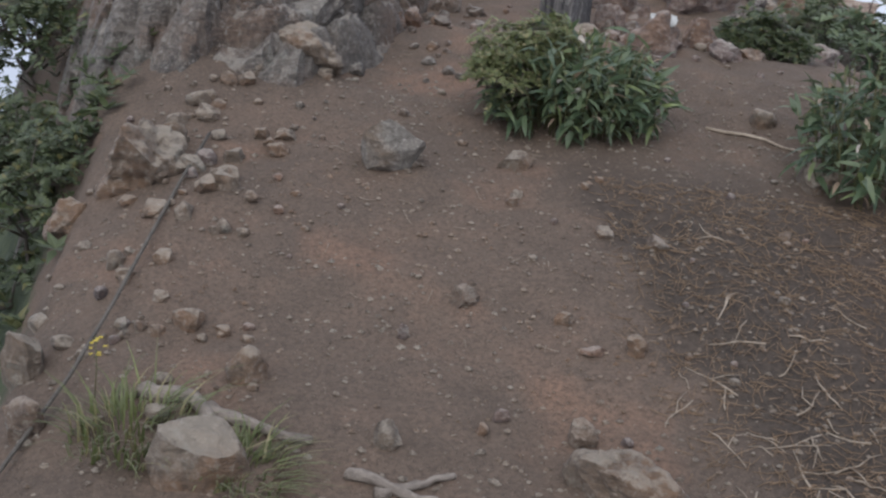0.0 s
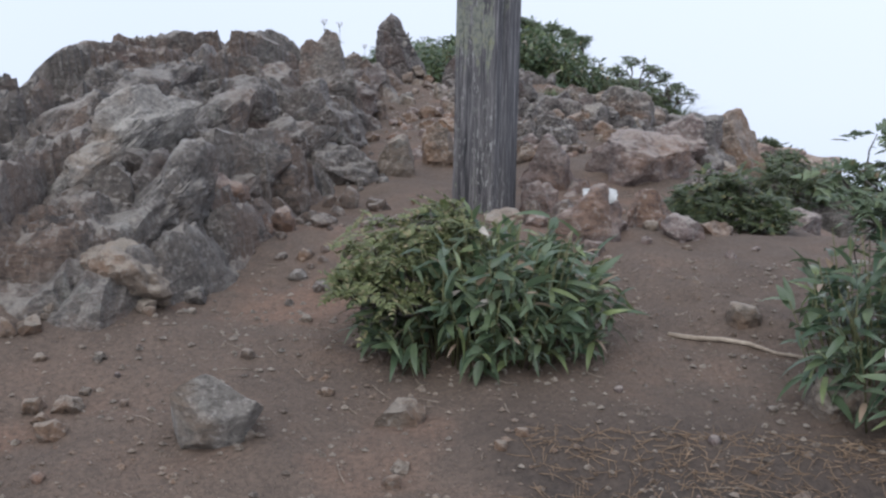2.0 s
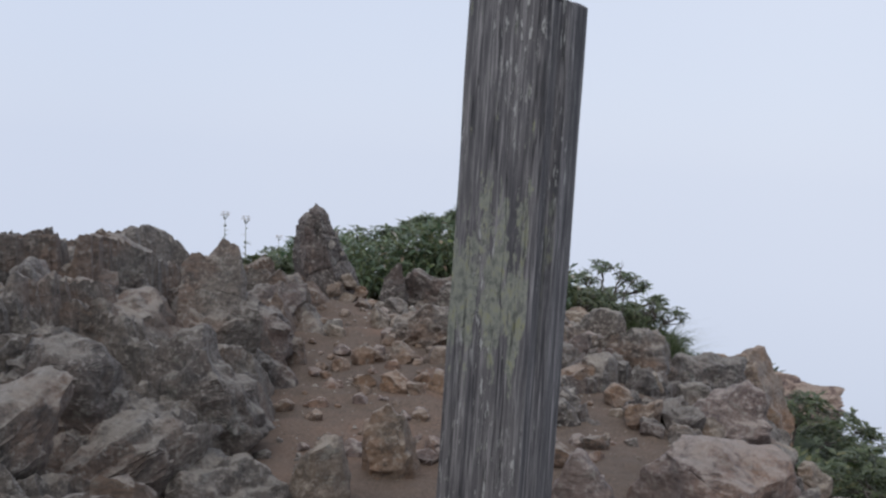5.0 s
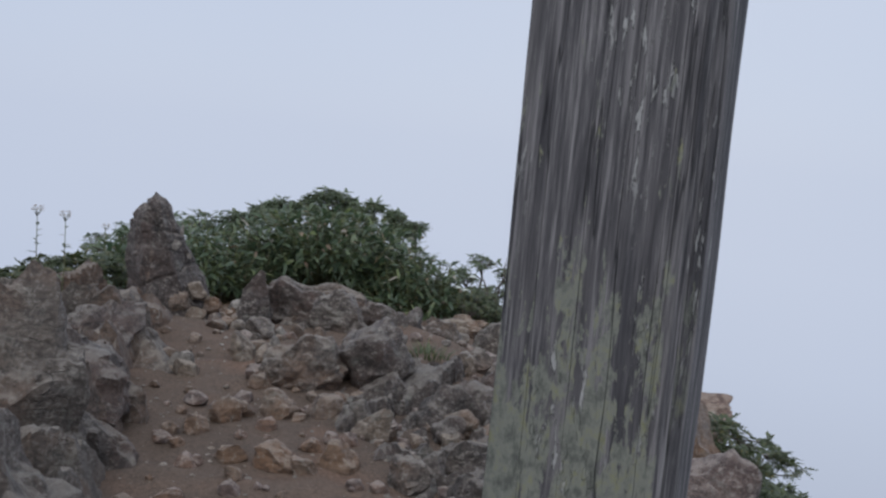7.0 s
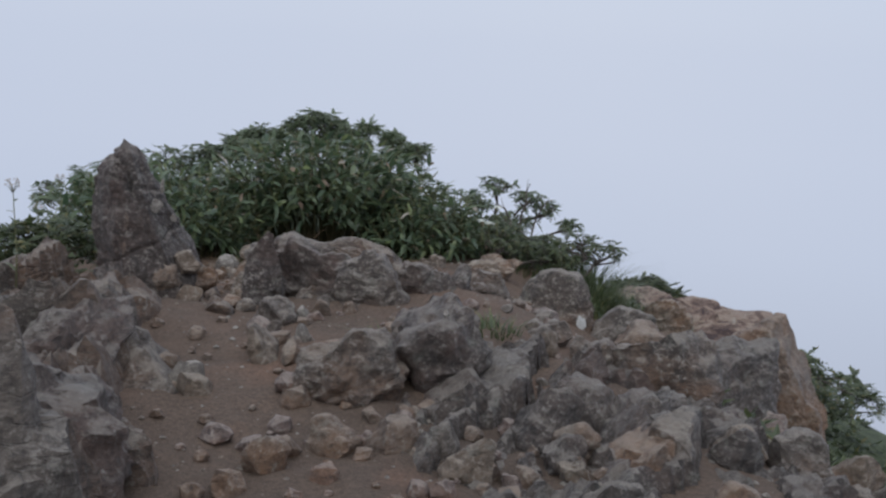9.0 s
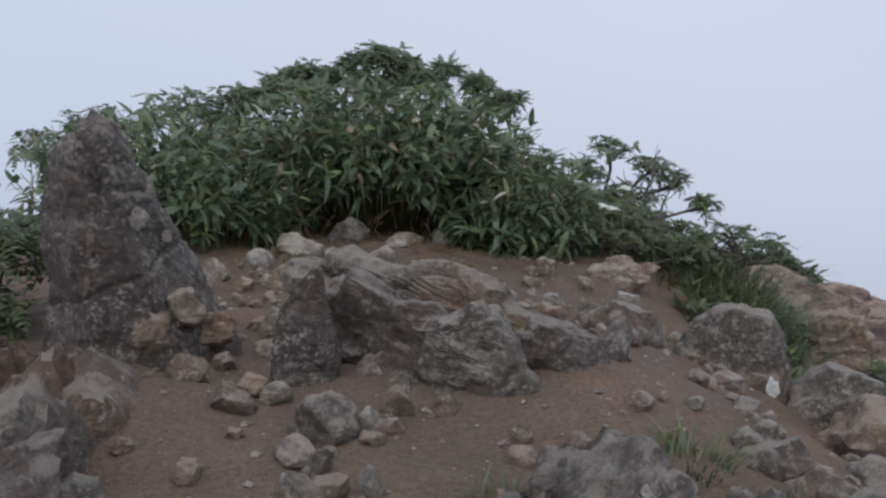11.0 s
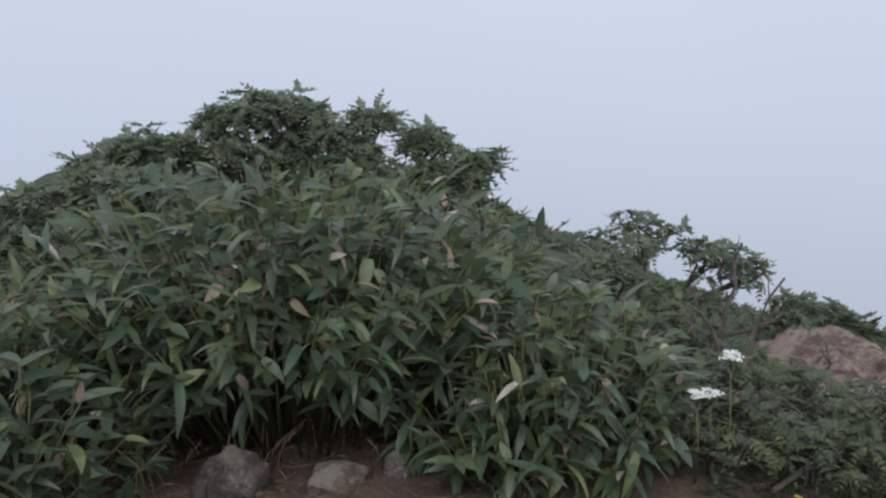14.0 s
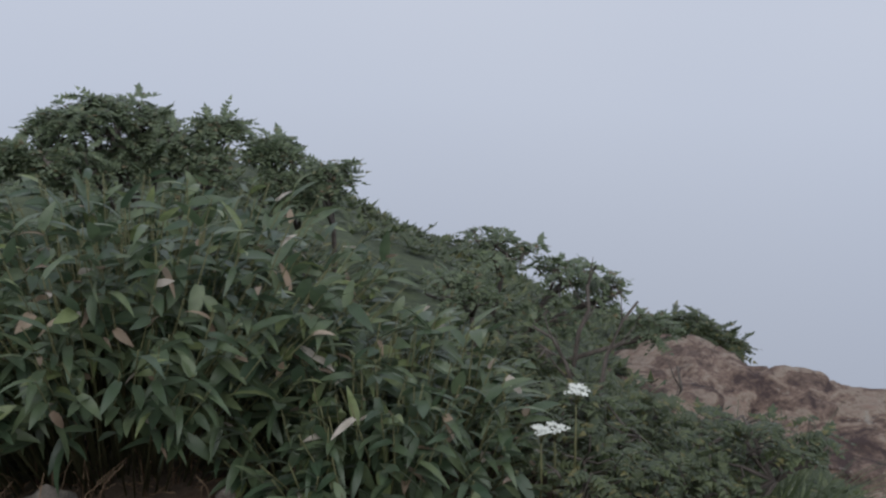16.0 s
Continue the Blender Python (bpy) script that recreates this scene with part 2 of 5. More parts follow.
SOIL = soil_material()
SASA = leaf_material("bamboo_grass_leaf", (0.055, 0.098, 0.05), (0.17, 0.22, 0.105), (0.24, 0.29, 0.11))
ROWAN = leaf_material("shrub_leaf", (0.10, 0.142, 0.078), (0.215, 0.265, 0.135), (0.22, 0.16, 0.085), 0.03, 0.5)
FERN = leaf_material("low_herb_leaf", (0.05, 0.075, 0.032), (0.13, 0.16, 0.06), (0.20, 0.18, 0.06), 0.05, 0.55)
GRASS = leaf_material("grass_blade", (0.10, 0.125, 0.04), (0.25, 0.27, 0.10), (0.34, 0.29, 0.15), 0.15, 0.55)
LUSH = leaf_material("green_grass_blade", (0.06, 0.09, 0.035), (0.16, 0.20, 0.078), (0.26, 0.24, 0.10), 0.08, 0.5)
DRY = leaf_material("dry_leaf", (0.34, 0.24, 0.16), (0.55, 0.45, 0.34), (0.64, 0.58, 0.50), 0.3, 0.7)


def plain(name, low, high, scale=30.0, rough=0.7, bump=0.4, depth=0.004, spread=(1, 1, 1)):
    k = Nodes(name, rough, 0.35)
    v = k.scaled(k.pos, *spread)
    n, m = k.noise(scale, 5, 0.65, v), k.noise(scale * 0.15, 3, 0.5, v)
    return k.finish(k.ramp(k.mix(0.4, n, m), (0.32, low), (0.68, high)), n, bump, depth)


BARK = plain("shrub_bark", (0.055, 0.045, 0.038), (0.16, 0.135, 0.115), 60)
STALK = plain("green_stalk", (0.07, 0.075, 0.035), (0.17, 0.165, 0.075), 60)
TWIG = plain("dead_twig", (0.17, 0.13, 0.095), (0.42, 0.35, 0.275), 50)
STRAW = plain("dead_stalk", (0.12, 0.078, 0.05), (0.33, 0.225, 0.14), 50)
ROOT = plain("weathered_root", (0.12, 0.098, 0.082), (0.31, 0.265, 0.225), 40, 0.75, 0.9, 0.012, (1, 1, 2))
ROPE = plain("dark_rope", (0.05, 0.045, 0.04), (0.15, 0.13, 0.11), 160, 0.85, 0.9, 0.004)
WHITE = plain("chalky_white", (0.30, 0.30, 0.285), (0.56, 0.56, 0.54), 40, 0.6)
PETAL = plain("white_petal", (0.62, 0.64, 0.58), (0.78, 0.80, 0.74), 40, 0.6)
YELLOW = plain("yellow_petal", (0.55, 0.42, 0.04), (0.72, 0.58, 0.08), 40, 0.6)
MOSS = plain("moss", (0.06, 0.06, 0.024), (0.16, 0.145, 0.06), 60, 0.9, 1.0, 0.02)


def post_material():
    k = Nodes("weathered_post_wood", 0.72, 0.3)
    obj = k.n.new("ShaderNodeTexCoord").outputs["Object"]
    grain = k.noise(1.0, 6, 0.7, k.scaled(obj, 230, 230, 7))
    streak = k.noise(1.0, 5, 0.7, k.scaled(obj, 62, 62, 2.4), 0.15)
    broad = k.noise(1.0, 4, 0.6, k.scaled(obj, 13, 13, 2.0))
    base = k.ramp(k.mix(0.55, grain, streak), (0.38, (0.022, 0.021, 0.024)), (0.5, (0.085, 0.080, 0.082)), (0.62, (0.25, 0.235, 0.23)))
    base = k.mix(k.ramp(broad, (0.46, 0.0), (0.64, 0.5)), base, (0.155, 0.143, 0.14))
    base = k.mix(k.ramp(k.noise(1.0, 4, 0.6, k.scaled(obj, 20, 20, 1.2)), (0.36, 0.6), (0.46, 0.0)), base, (0.035, 0.034, 0.038))
    flakes = k.ramp(k.noise(1.0, 5, 0.68, k.scaled(obj, 80, 80, 17), 0.3), (0.56, 0.0), (0.595, 1.0))
    flakes = k.math("MULTIPLY", flakes, k.ramp(k.noise(1.0, 3, 0.5, k.scaled(obj, 12, 12, 2.2)), (0.47, 0.0), (0.57, 1.0)))
    base = k.mix(k.math("MULTIPLY", flakes, 0.8), base, (0.37, 0.365, 0.345))
    sep = k.n.new("ShaderNodeSeparateXYZ")
    k.l.new(obj, sep.inputs[0])
    blotch = k.math("ADD", k.math("MULTIPLY", k.noise(1.0, 5, 0.7, k.scaled(obj, 70, 70, 20), 0.3), 0.5), k.math("MULTIPLY", k.noise(1.0, 4, 0.6, k.scaled(obj, 26, 26, 3.5)), 0.5))
    band = k.ramp(k.math("MULTIPLY", sep.outputs["Z"], 0.5), (0.33, 0.0), (0.43, 0.17), (0.50, 0.13), (0.62, 0.0))
    crust = k.ramp(k.math("ADD", band, blotch), (0.585, 0.0), (0.615, 0.9))
    lichen = k.ramp(k.noise(1.0, 5, 0.7, k.scaled(obj, 60, 60, 40)), (0.35, (0.095, 0.10, 0.082)), (0.52, (0.195, 0.20, 0.165)), (0.66, (0.21, 0.21, 0.115)))
    side = k.n.new("ShaderNodeSeparateXYZ")
    k.l.new(k.n.new("ShaderNodeTexCoord").outputs["Normal"], side.inputs[0])
    front = k.ramp(k.math("MULTIPLY", side.outputs["Y"], -1.0), (0.55, 0.0), (0.75, 1.0))
    base = k.mix(k.math("MULTIPLY", crust, front), base, lichen)
    split = k.ramp(k.noise(1.0, 3, 0.6, k.scaled(obj, 30, 30, 0.9), 0.1), (0.490, 0.0), (0.5, 1.0), (0.510, 0.0))
    base = k.mix(k.math("MULTIPLY", split, 0.75), base, (0.02, 0.02, 0.022))
    height = k.mix(0.5, k.mix(0.5, grain, streak), k.mix(1.0, flakes, split, "SUBTRACT"))
    return k.finish(base, height, 0.8, 0.008)


POST = post_material()


# ---- building helpers ----
def mesh_of(name, verts, faces, material, smooth=True, sharp=None):
    me = bpy.data.meshes.new(name)
    me.from_pydata([tuple(v) for v in verts], [], faces)
    me.materials.append(material)
    if smooth:
        me.polygons.foreach_set("use_smooth", [True] * len(me.polygons))
        if sharp:
            me.set_sharp_from_angle(angle=radians(sharp))
    me.update()
    return me


def under(name, me, parent, label=""):
    ob = new(name, me)
    ob.parent = parent
    return tagged(ob, label)


class Soup:
    """Collects loose pieces into one mesh."""

    def __init__(self):
        self.v, self.f = [], []

    def add(self, verts, faces):
        k = len(self.v)
        self.v += [tuple(v) for v in verts]
        self.f += [tuple(i + k for i in f) for f in faces]

    def tube(self, pts, r0, r1, sides=5):
        pts = [Vector(p) for p in pts]
        rings, faces = [], []
        for i, p in enumerate(pts):
            d = (pts[min(i + 1, len(pts) - 1)] - pts[max(i - 1, 0)]).normalized()
            a = d.cross(Vector((0.31, 0.17, 0.93)) if abs(d.z) < 0.9 else Vector((1, 0, 0))).normalized()
            b = d.cross(a)
            r = r0 + (r1 - r0) * i / max(1, len(pts) - 1)
            rings += [p + r * (a * math.cos(2 * math.pi * s / sides) + b * math.sin(2 * math.pi * s / sides)) for s in range(sides)]
        for i in range(len(pts) - 1):
            for s in range(sides):
                t = (s + 1) % sides
                faces.append((i * sides + s, i * sides + t, (i + 1) * sides + t, (i + 1) * sides + s))
        faces += [tuple(range(sides))[::-1], tuple(range((len(pts) - 1) * sides, len(pts) * sides))]
        self.add(rings, faces)

    def mesh(self, name, material, smooth=True):
        return mesh_of(name, self.v, self.f, material, smooth)


def ramp(v, xs, ys):
    return float(np.interp(v, xs, ys))


def step(a, b, v):
    k = min(1.0, max(0.0, (v - a) / (b - a)))
    return k * k * (3 - 2 * k)


def shape(x, y):
    """Height of the bare ridge, without its fine relief."""
    z = ramp(y, (-40, -6, 0, 2.5, 4, 5, 6, 7, 8, 9.5, 10.5, 11.2, 11.8, 12.4, 13, 13.5, 14, 16, 18, 20, 25, 40, 90, 400), (-16, -1.1, -.35, -.13, .10, .24, .33, .18, .26, .30, .37, .44, .47, .38, .26, .22, .20, .06, -.02, -.15, -1.7, -9, -38, -160))
    left = ramp(y, (0, 3, 4.5, 5.3, 6.5, 8, 10, 12, 14.5, 16, 20), (-.7, -.78, -1.0, -1.25, -1.7, -2.0, -2.0, -1.3, -.8, .2, .6))
    right = ramp(y, (0, 4, 6, 8, 10, 12, 13, 14, 16, 20), (2.3, 2.2, 2.0, 1.7, 1.5, 1.25, 1.5, 2.2, 2.5, 2.6))
    if x < left:
        d = left - x
        z -= .62 * min(d, 2.5) * min(1.0, .45 + d * .5) + 1.5 * min(max(0, d - .35), 1.0) + .6 * max(0, d - 2.5)
    if x > right:
        z -= .46 * (x - right) * min(1.0, .5 + (x - right) * .4)
    z += ramp(y, (4.5, 5.4, 6.5, 9.5, 10.8, 11.7), (0, .14, .36, .36, .24, 0)) * step(-.3, -1.05, x)
    return z


def ground(x, y):
    """Height of the ridge with its bumps and hollows."""
    near = 1.0 if abs(x) < 8 and -4 < y < 30 else 2.5
    z = shape(x, y) + 0.05 * near * noise.fractal(Vector((x * 1.1, y * 1.1, 3.0)), 0.9, 2.1, 3)
    z += 0.016 * noise.fractal(Vector((x * 5, y * 5, 7.0)), 0.8, 2.2, 3) + 0.006 * noise.noise(Vector((x * 19, y * 19, 1.0)))
    if not (abs(x) < 9 and -6 < y < 32):
        z += 2.2 * noise.fractal(Vector((x * 0.06, y * 0.06, 9.0)), 0.9, 2.1, 3)
    return z


def axis(lo, hi, fine, far):
    """Grid lines that are close within lo to hi and widen out to far on both sides."""
    inner = list(np.arange(lo, hi, fine))
    out, s, v = [], fine, hi
    while v < far:
        out.append(v)
        s *= 1.16
        v += s
    back, s, v = [], fine, lo
    while v > -far:
        s *= 1.16
        v -= s
        back.append(v)
    return back[::-1] + inner + out


def build_ground():
    xs, ys = axis(-1.7, 3.2, 0.035, 420), axis(2.2, 15.2, 0.035, 420)
    verts = [(x, y, ground(x, y)) for y in ys for x in xs]
    w = len(xs)
    faces = [(j * w + i, j * w + i + 1, (j + 1) * w + i + 1, (j + 1) * w + i) for j in range(len(ys) - 1) for i in range(w - 1)]
    ob = new("ground", mesh_of("ground", verts, faces, SOIL))
    tagged(ob, "bare damp brown soil of a narrow mountain ridge, gritty and trodden", "ground", kind="structure")


build_ground()


# ---- rocks ----
ROCK_WORDS = {
    GREY: "rough grey rock with pale lichen flecks bedded in soil",
    DARK: "dark wet layered rock with cracked faces on the ridge",
    TAN: "tan weathered stone half sunk in brown soil",
    PINK: "reddish grey angular rock resting in the soil",
    PALE: "pale grey weathered rock lying on trodden soil",
    BROWN: "brownish grey lichen-flecked rock bedded in soil",
    RUST: "rust-stained brown angular rock on the slope",
}


def rock_mesh(w, d, h, seed, material, level, cuts=9, rugged=1.0, tip=0.0, shear=0.0, bands=1.0):
    """An angular stone: a ball cut by planes, roughened, tapered towards its top by tip and pushed sideways by shear."""
    rnd = random.Random(seed)
    bm = bmesh.new()
    bmesh.ops.create_icosphere(bm, subdivisions=level, radius=1.0)
    co = np.array([v.co[:] for v in bm.verts])
    for i in range(cuts):
        n = np.array([rnd.gauss(0, 1), rnd.gauss(0, 1), rnd.gauss(0, 0.75)])
        n /= np.linalg.norm(n)
        over = co @ n - rnd.uniform(0.50, 0.80)
        co -= np.outer(np.maximum(over, 0), n)
    co /= np.abs(co).max(axis=0)
    if tip:
        k = 1 - tip * np.clip((co[:, 2] + 0.6) / 1.6, 0, 1)
        co[:, 0] *= k
        co[:, 1] *= k
        co[:, 0] += shear * np.clip((co[:, 2] + 0.6) / 1.6, 0, 1)
    co *= np.array([w / 2, d / 2, h * 0.62])
    size, off = (w + d + h) / 3, Vector((seed * 0.37, seed * 0.11, 0))
    for v, c in zip(bm.verts, co):
        p = Vector(c)
        q = p / size
        k = noise.fractal(q * 2.4 + off, 0.85, 2.1, 5) * 0.11
        k += noise.fractal(q * 8.5 + off, 0.8, 2.1, 3) * 0.028
        k += (1 - abs(noise.noise(Vector((q.x * 2.2, q.y * 2.2, q.z * 7.5)) + off)) * 2) * 0.045 * bands
        v.co = p + p.normalized() * k * size * rugged
    me = bpy.data.meshes.new("rock")
    bm.to_mesh(me)
    bm.free()
    me.materials.append(material)
    me.polygons.foreach_set("use_smooth", [True] * len(me.polygons))
    me.set_sharp_from_angle(angle=radians(38))
    return me


def rock(x, y, w, d, h, turn, seed, material, label="", name="", lift=0.0, tilt=0.0, lean=0.0, cuts=9, rugged=1.0, tip=0.0, shear=0.0, bands=1.0):
    """A stone w wide, d deep, standing h proud of the ground at x, y."""
    size = max(w, d, h)
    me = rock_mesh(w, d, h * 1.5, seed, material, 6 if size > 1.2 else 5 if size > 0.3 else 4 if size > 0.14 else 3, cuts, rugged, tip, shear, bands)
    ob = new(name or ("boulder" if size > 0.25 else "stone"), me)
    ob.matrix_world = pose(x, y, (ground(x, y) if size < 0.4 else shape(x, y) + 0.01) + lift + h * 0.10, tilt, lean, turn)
    return tagged(ob, label or ROCK_WORDS[material], "boulder" if size > 0.25 else "stone", "stones of the ridge" if size <= 0.25 else "boulders of the ridge")


rock(-1.07, 4.08, 0.32, 0.32, 0.25, 0, 287, TAN)
rock(0.08, 3.39, 0.09, 0.09, 0.05, 5, 270, RUST)
rock(0.39, 3.35, 0.07, 0.07, 0.03, 30, 191, TAN)
rock(0.47, 3.22, 0.09, 0.07, 0.02, 38, 85, PINK)
rock(0.59, 3.23, 0.07, 0.06, 0.05, -2, 563, TAN)
rock(-0.48, 2.88, 0.10, 0.11, 0.08, -31, 153, TAN)
rock(-0.09, 3.21, 0.03, 0.04, 0.04, -17, 277, PINK)
rock(0.24, 4.13, 0.06, 0.05, 0.03, 37, 684, TAN)
rock(-0.64, 4.41, 0.08, 0.09, 0.03, -27, 407, TAN)
rock(0.53, 3.87, 0.08, 0.08, 0.04, -16, 655, TAN)
rock(0.71, 3.81, 0.07, 0.07, 0.04, -6, 709, RUST)
rock(0.24, 4.37, 0.14, 0.12, 0.08, 28, 632, TAN)
rock(1.39, 4.47, 0.18, 0.18, 0.09, -26, 839, TAN)
rock(1.17, 3.98, 0.05, 0.05, 0.03, 18, 83, TAN)
rock(1.31, 5.08, 0.13, 0.14, 0.07, 32, 878, TAN)
rock(0.20, 2.84, 0.05, 0.04, 0.03, 39, 621, PINK)
rock(0.41, 2.80, 0.08, 0.08, 0.07, -32, 677, RUST)
rock(-0.09, 2.66, 0.08, 0.09, 0.05, 38, 663, TAN)
rock(-1.12, 2.99, 0.12, 0.12, 0.14, -18, 951, TAN)
rock(-1.00, 2.68, 0.11, 0.09, 0.09, -26, 582, RUST)
rock(-1.32, 3.95, 0.15, 0.16, 0.12, -39, 705, TAN)
rock(-1.01, 3.47, 0.07, 0.07, 0.05, 20, 356, TAN)
rock(-0.83, 3.11, 0.04, 0.03, 0.03, 22, 82, RUST)
rock(-1.04, 4.26, 0.12, 0.12, 0.10, -16, 120, TAN)
rock(0.90, 7.85, 0.30, 0.28, 0.25, -39, 25, PINK)
rock(0.82, 7.11, 0.20, 0.17, 0.17, 27, 332, PINK)
rock(0.73, 6.35, 0.10, 0.08, 0.13, -33, 545, GREY)
rock(0.88, 6.40, 0.17, 0.16, 0.12, 4, 29, GREY)
rock(0.93, 5.94, 0.25, 0.24, 0.19, -15, 682, PINK)
rock(1.18, 6.20, 0.18, 0.16, 0.19, 9, 76, PINK)
rock(1.26, 5.94, 0.19, 0.15, 0.07, 39, 146, PINK)
rock(0.61, 6.31, 0.16, 0.17, 0.07, 13, 479, TAN)
rock(1.04, 7.18, 0.09, 0.08, 0.06, -9, 695, TAN)
rock(-0.10, 7.19, 0.11, 0.09, 0.10, -21, 717, GREY)
rock(0.16, 6.27, 0.09, 0.08, 0.06, -29, 858, PINK)
rock(1.50, 6.75, 0.30, 0.28, 0.22, 10, 491, TAN)
rock(1.42, 6.02, 0.16, 0.10, 0.05, 20, 492, RUST)
rock(1.97, 9.50, 0.42, 0.33, 0.26, -14, 162, PINK)
rock(0.34, 8.37, 0.23, 0.24, 0.22, -23, 283, TAN)
rock(0.13, 7.99, 0.21, 0.24, 0.19, -35, 143, TAN)
rock(-0.27, 6.07, 0.11, 0.11, 0.10, -37, 948, PINK)
rock(-0.34, 5.94, 0.09, 0.08, 0.10, -29, 858, PINK)
rock(-1.04, 6.60, 0.13, 0.13, 0.21, -31, 258, GREY)
rock(-0.98, 7.00, 0.29, 0.28, 0.22, 33, 483, GREY)
rock(-0.68, 6.90, 0.26, 0.21, 0.25, 22, 427, GREY)
rock(-0.37, 6.60, 0.30, 0.23, 0.27, -6, 547, GREY)
rock(-0.69, 5.70, 0.22, 0.21, 0.29, 22, 821, DARK)
rock(-0.20, 7.80, 0.37, 0.42, 0.18, -39, 15, GREY)
rock(-1.48, 8.20, 0.34, 0.32, 0.28, 0, 818, DARK)
rock(-1.28, 8.50, 0.29, 0.26, 0.24, -30, 674, DARK)
rock(-1.09, 9.00, 0.40, 0.43, 0.30, -1, 329, DARK)
rock(-0.89, 9.90, 0.41, 0.41, 0.22, 14, 38, DARK)
rock(-0.71, 7.80, 0.41, 0.43, 0.31, -20, 578, DARK)
rock(-1.08, 7.60, 0.49, 0.42, 0.20, 22, 45, GREY)
rock(-0.40, 8.60, 0.56, 0.47, 0.39, -12, 761, DARK)
rock(2.97, 13.11, 0.11, 0.11, 0.22, -21, 494, BROWN)
rock(3.29, 13.95, 0.40, 0.37, 0.20, 31, 11, TAN)
rock(0.69, 14.01, 0.24, 0.20, 0.07, -25, 600, PALE, cuts=13, rugged=0.75)
rock(0.51, 13.77, 0.14, 0.12, 0.08, 12, 607, PALE, cuts=13, rugged=0.75)
rock(0.63, 13.50, 0.24, 0.20, 0.14, -1, 614, TAN, cuts=13, rugged=0.75)
rock(0.97, 14.31, 0.20, 0.17, 0.11, -14, 621, GREY, cuts=13, rugged=0.75)
rock(1.22, 14.24, 0.18, 0.13, 0.05, 23, 628, TAN, cuts=13, rugged=0.75)
rock(1.39, 14.28, 0.09, 0.07, 0.05, 10, 635, PALE, rugged=0.8)
rock(1.01, 13.75, 0.19, 0.15, 0.09, -3, 642, PALE, cuts=13, rugged=0.75)
rock(0.89, 13.35, 0.15, 0.14, 0.11, -16, 649, PALE, cuts=13, rugged=0.75)
rock(1.65, 13.55, 0.18, 0.10, 0.07, 21, 656, TAN, cuts=13, rugged=0.75)
rock(2.04, 13.62, 0.36, 0.17, 0.11, 6, 663, TAN, cuts=13, rugged=0.75, lean=-8)
rock(1.95, 13.34, 0.13, 0.10, 0.06, -5, 670, PALE, cuts=13, rugged=0.75)
rock(1.78, 13.36, 0.07, 0.05, 0.06, -18, 677, TAN, rugged=0.8)
rock(2.00, 13.11, 0.09, 0.08, 0.07, 19, 684, PALE, rugged=0.8)
rock(2.09, 13.11, 0.09, 0.08, 0.06, 6, 691, PALE, rugged=0.8)
rock(2.24, 12.91, 0.23, 0.19, 0.10, -7, 698, PALE, cuts=13, rugged=0.75)
rock(1.13, 13.99, 0.11, 0.09, 0.04, -20, 705, PALE, rugged=0.8)
rock(0.81, 13.86, 0.07, 0.06, 0.03, 17, 712, PALE, rugged=0.8)
rock(0.80, 13.67, 0.06, 0.05, 0.03, 4, 719, GREY, rugged=0.8)
rock(1.11, 13.61, 0.06, 0.05, 0.03, -9, 726, TAN, rugged=0.8)
rock(1.30, 13.62, 0.12, 0.07, 0.03, -22, 733, TAN, cuts=13, rugged=0.75)
rock(1.31, 13.29, 0.07, 0.06, 0.03, 15, 740, GREY, rugged=0.8)
rock(1.19, 13.25, 0.06, 0.05, 0.03, 2, 747, GREY, rugged=0.8)
rock(1.41, 13.20, 0.07, 0.06, 0.04, -11, 754, PALE, rugged=0.8)
rock(0.32, 13.61, 0.17, 0.14, 0.08, -24, 761, PALE, cuts=13, rugged=0.75)
rock(0.66, 12.97, 0.17, 0.15, 0.14, 13, 768, PALE, cuts=13, rugged=0.75)
rock(1.24, 12.80, 0.24, 0.18, 0.09, 12, 775, GREY, cuts=13, rugged=0.75)
rock(1.48, 12.89, 0.10, 0.09, 0.07, -13, 782, PALE, rugged=0.8)
rock(1.37, 12.56, 0.12, 0.10, 0.06, 24, 789, TAN, cuts=13, rugged=0.75)
rock(1.68, 12.76, 0.34, 0.24, 0.12, 8, 796, TAN, cuts=13, rugged=0.75)
rock(1.62, 12.50, 0.36, 0.24, 0.15, 4, 803, GREY, cuts=13, rugged=0.75)
rock(1.70, 13.05, 0.16, 0.13, 0.07, -15, 810, GREY, cuts=13, rugged=0.75)
rock(1.18, 13.14, 0.10, 0.08, 0.05, 22, 817, GREY, rugged=0.8)
rock(1.39, 13.16, 0.08, 0.07, 0.03, 9, 824, PALE, rugged=0.8)
rock(0.82, 13.89, 0.07, 0.06, 0.03, -4, 831, PALE, rugged=0.8)
rock(0.45, 13.45, 0.05, 0.04, 0.06, -17, 838, TAN, rugged=0.8)
rock(0.90, 13.46, 0.13, 0.11, 0.06, 20, 845, GREY, cuts=13, rugged=0.75)
rock(0.72, 13.36, 0.06, 0.05, 0.05, 7, 852, PALE, rugged=0.8)
rock(1.18, 12.95, 0.06, 0.05, 0.04, -6, 859, BROWN, rugged=0.8)
rock(1.37, 12.78, 0.06, 0.05, 0.04, -19, 866, BROWN, rugged=0.8)
rock(0.40, 12.17, 0.10, 0.08, 0.05, 18, 873, PALE, rugged=0.8)
rock(0.17, 11.82, 0.12, 0.10, 0.08, 5, 880, TAN, cuts=13, rugged=0.75)
rock(0.46, 12.44, 0.12, 0.10, 0.09, -8, 887, PALE, cuts=13, rugged=0.75)
rock(-0.01, 12.05, 0.07, 0.06, 0.05, -21, 894, GREY, rugged=0.8)
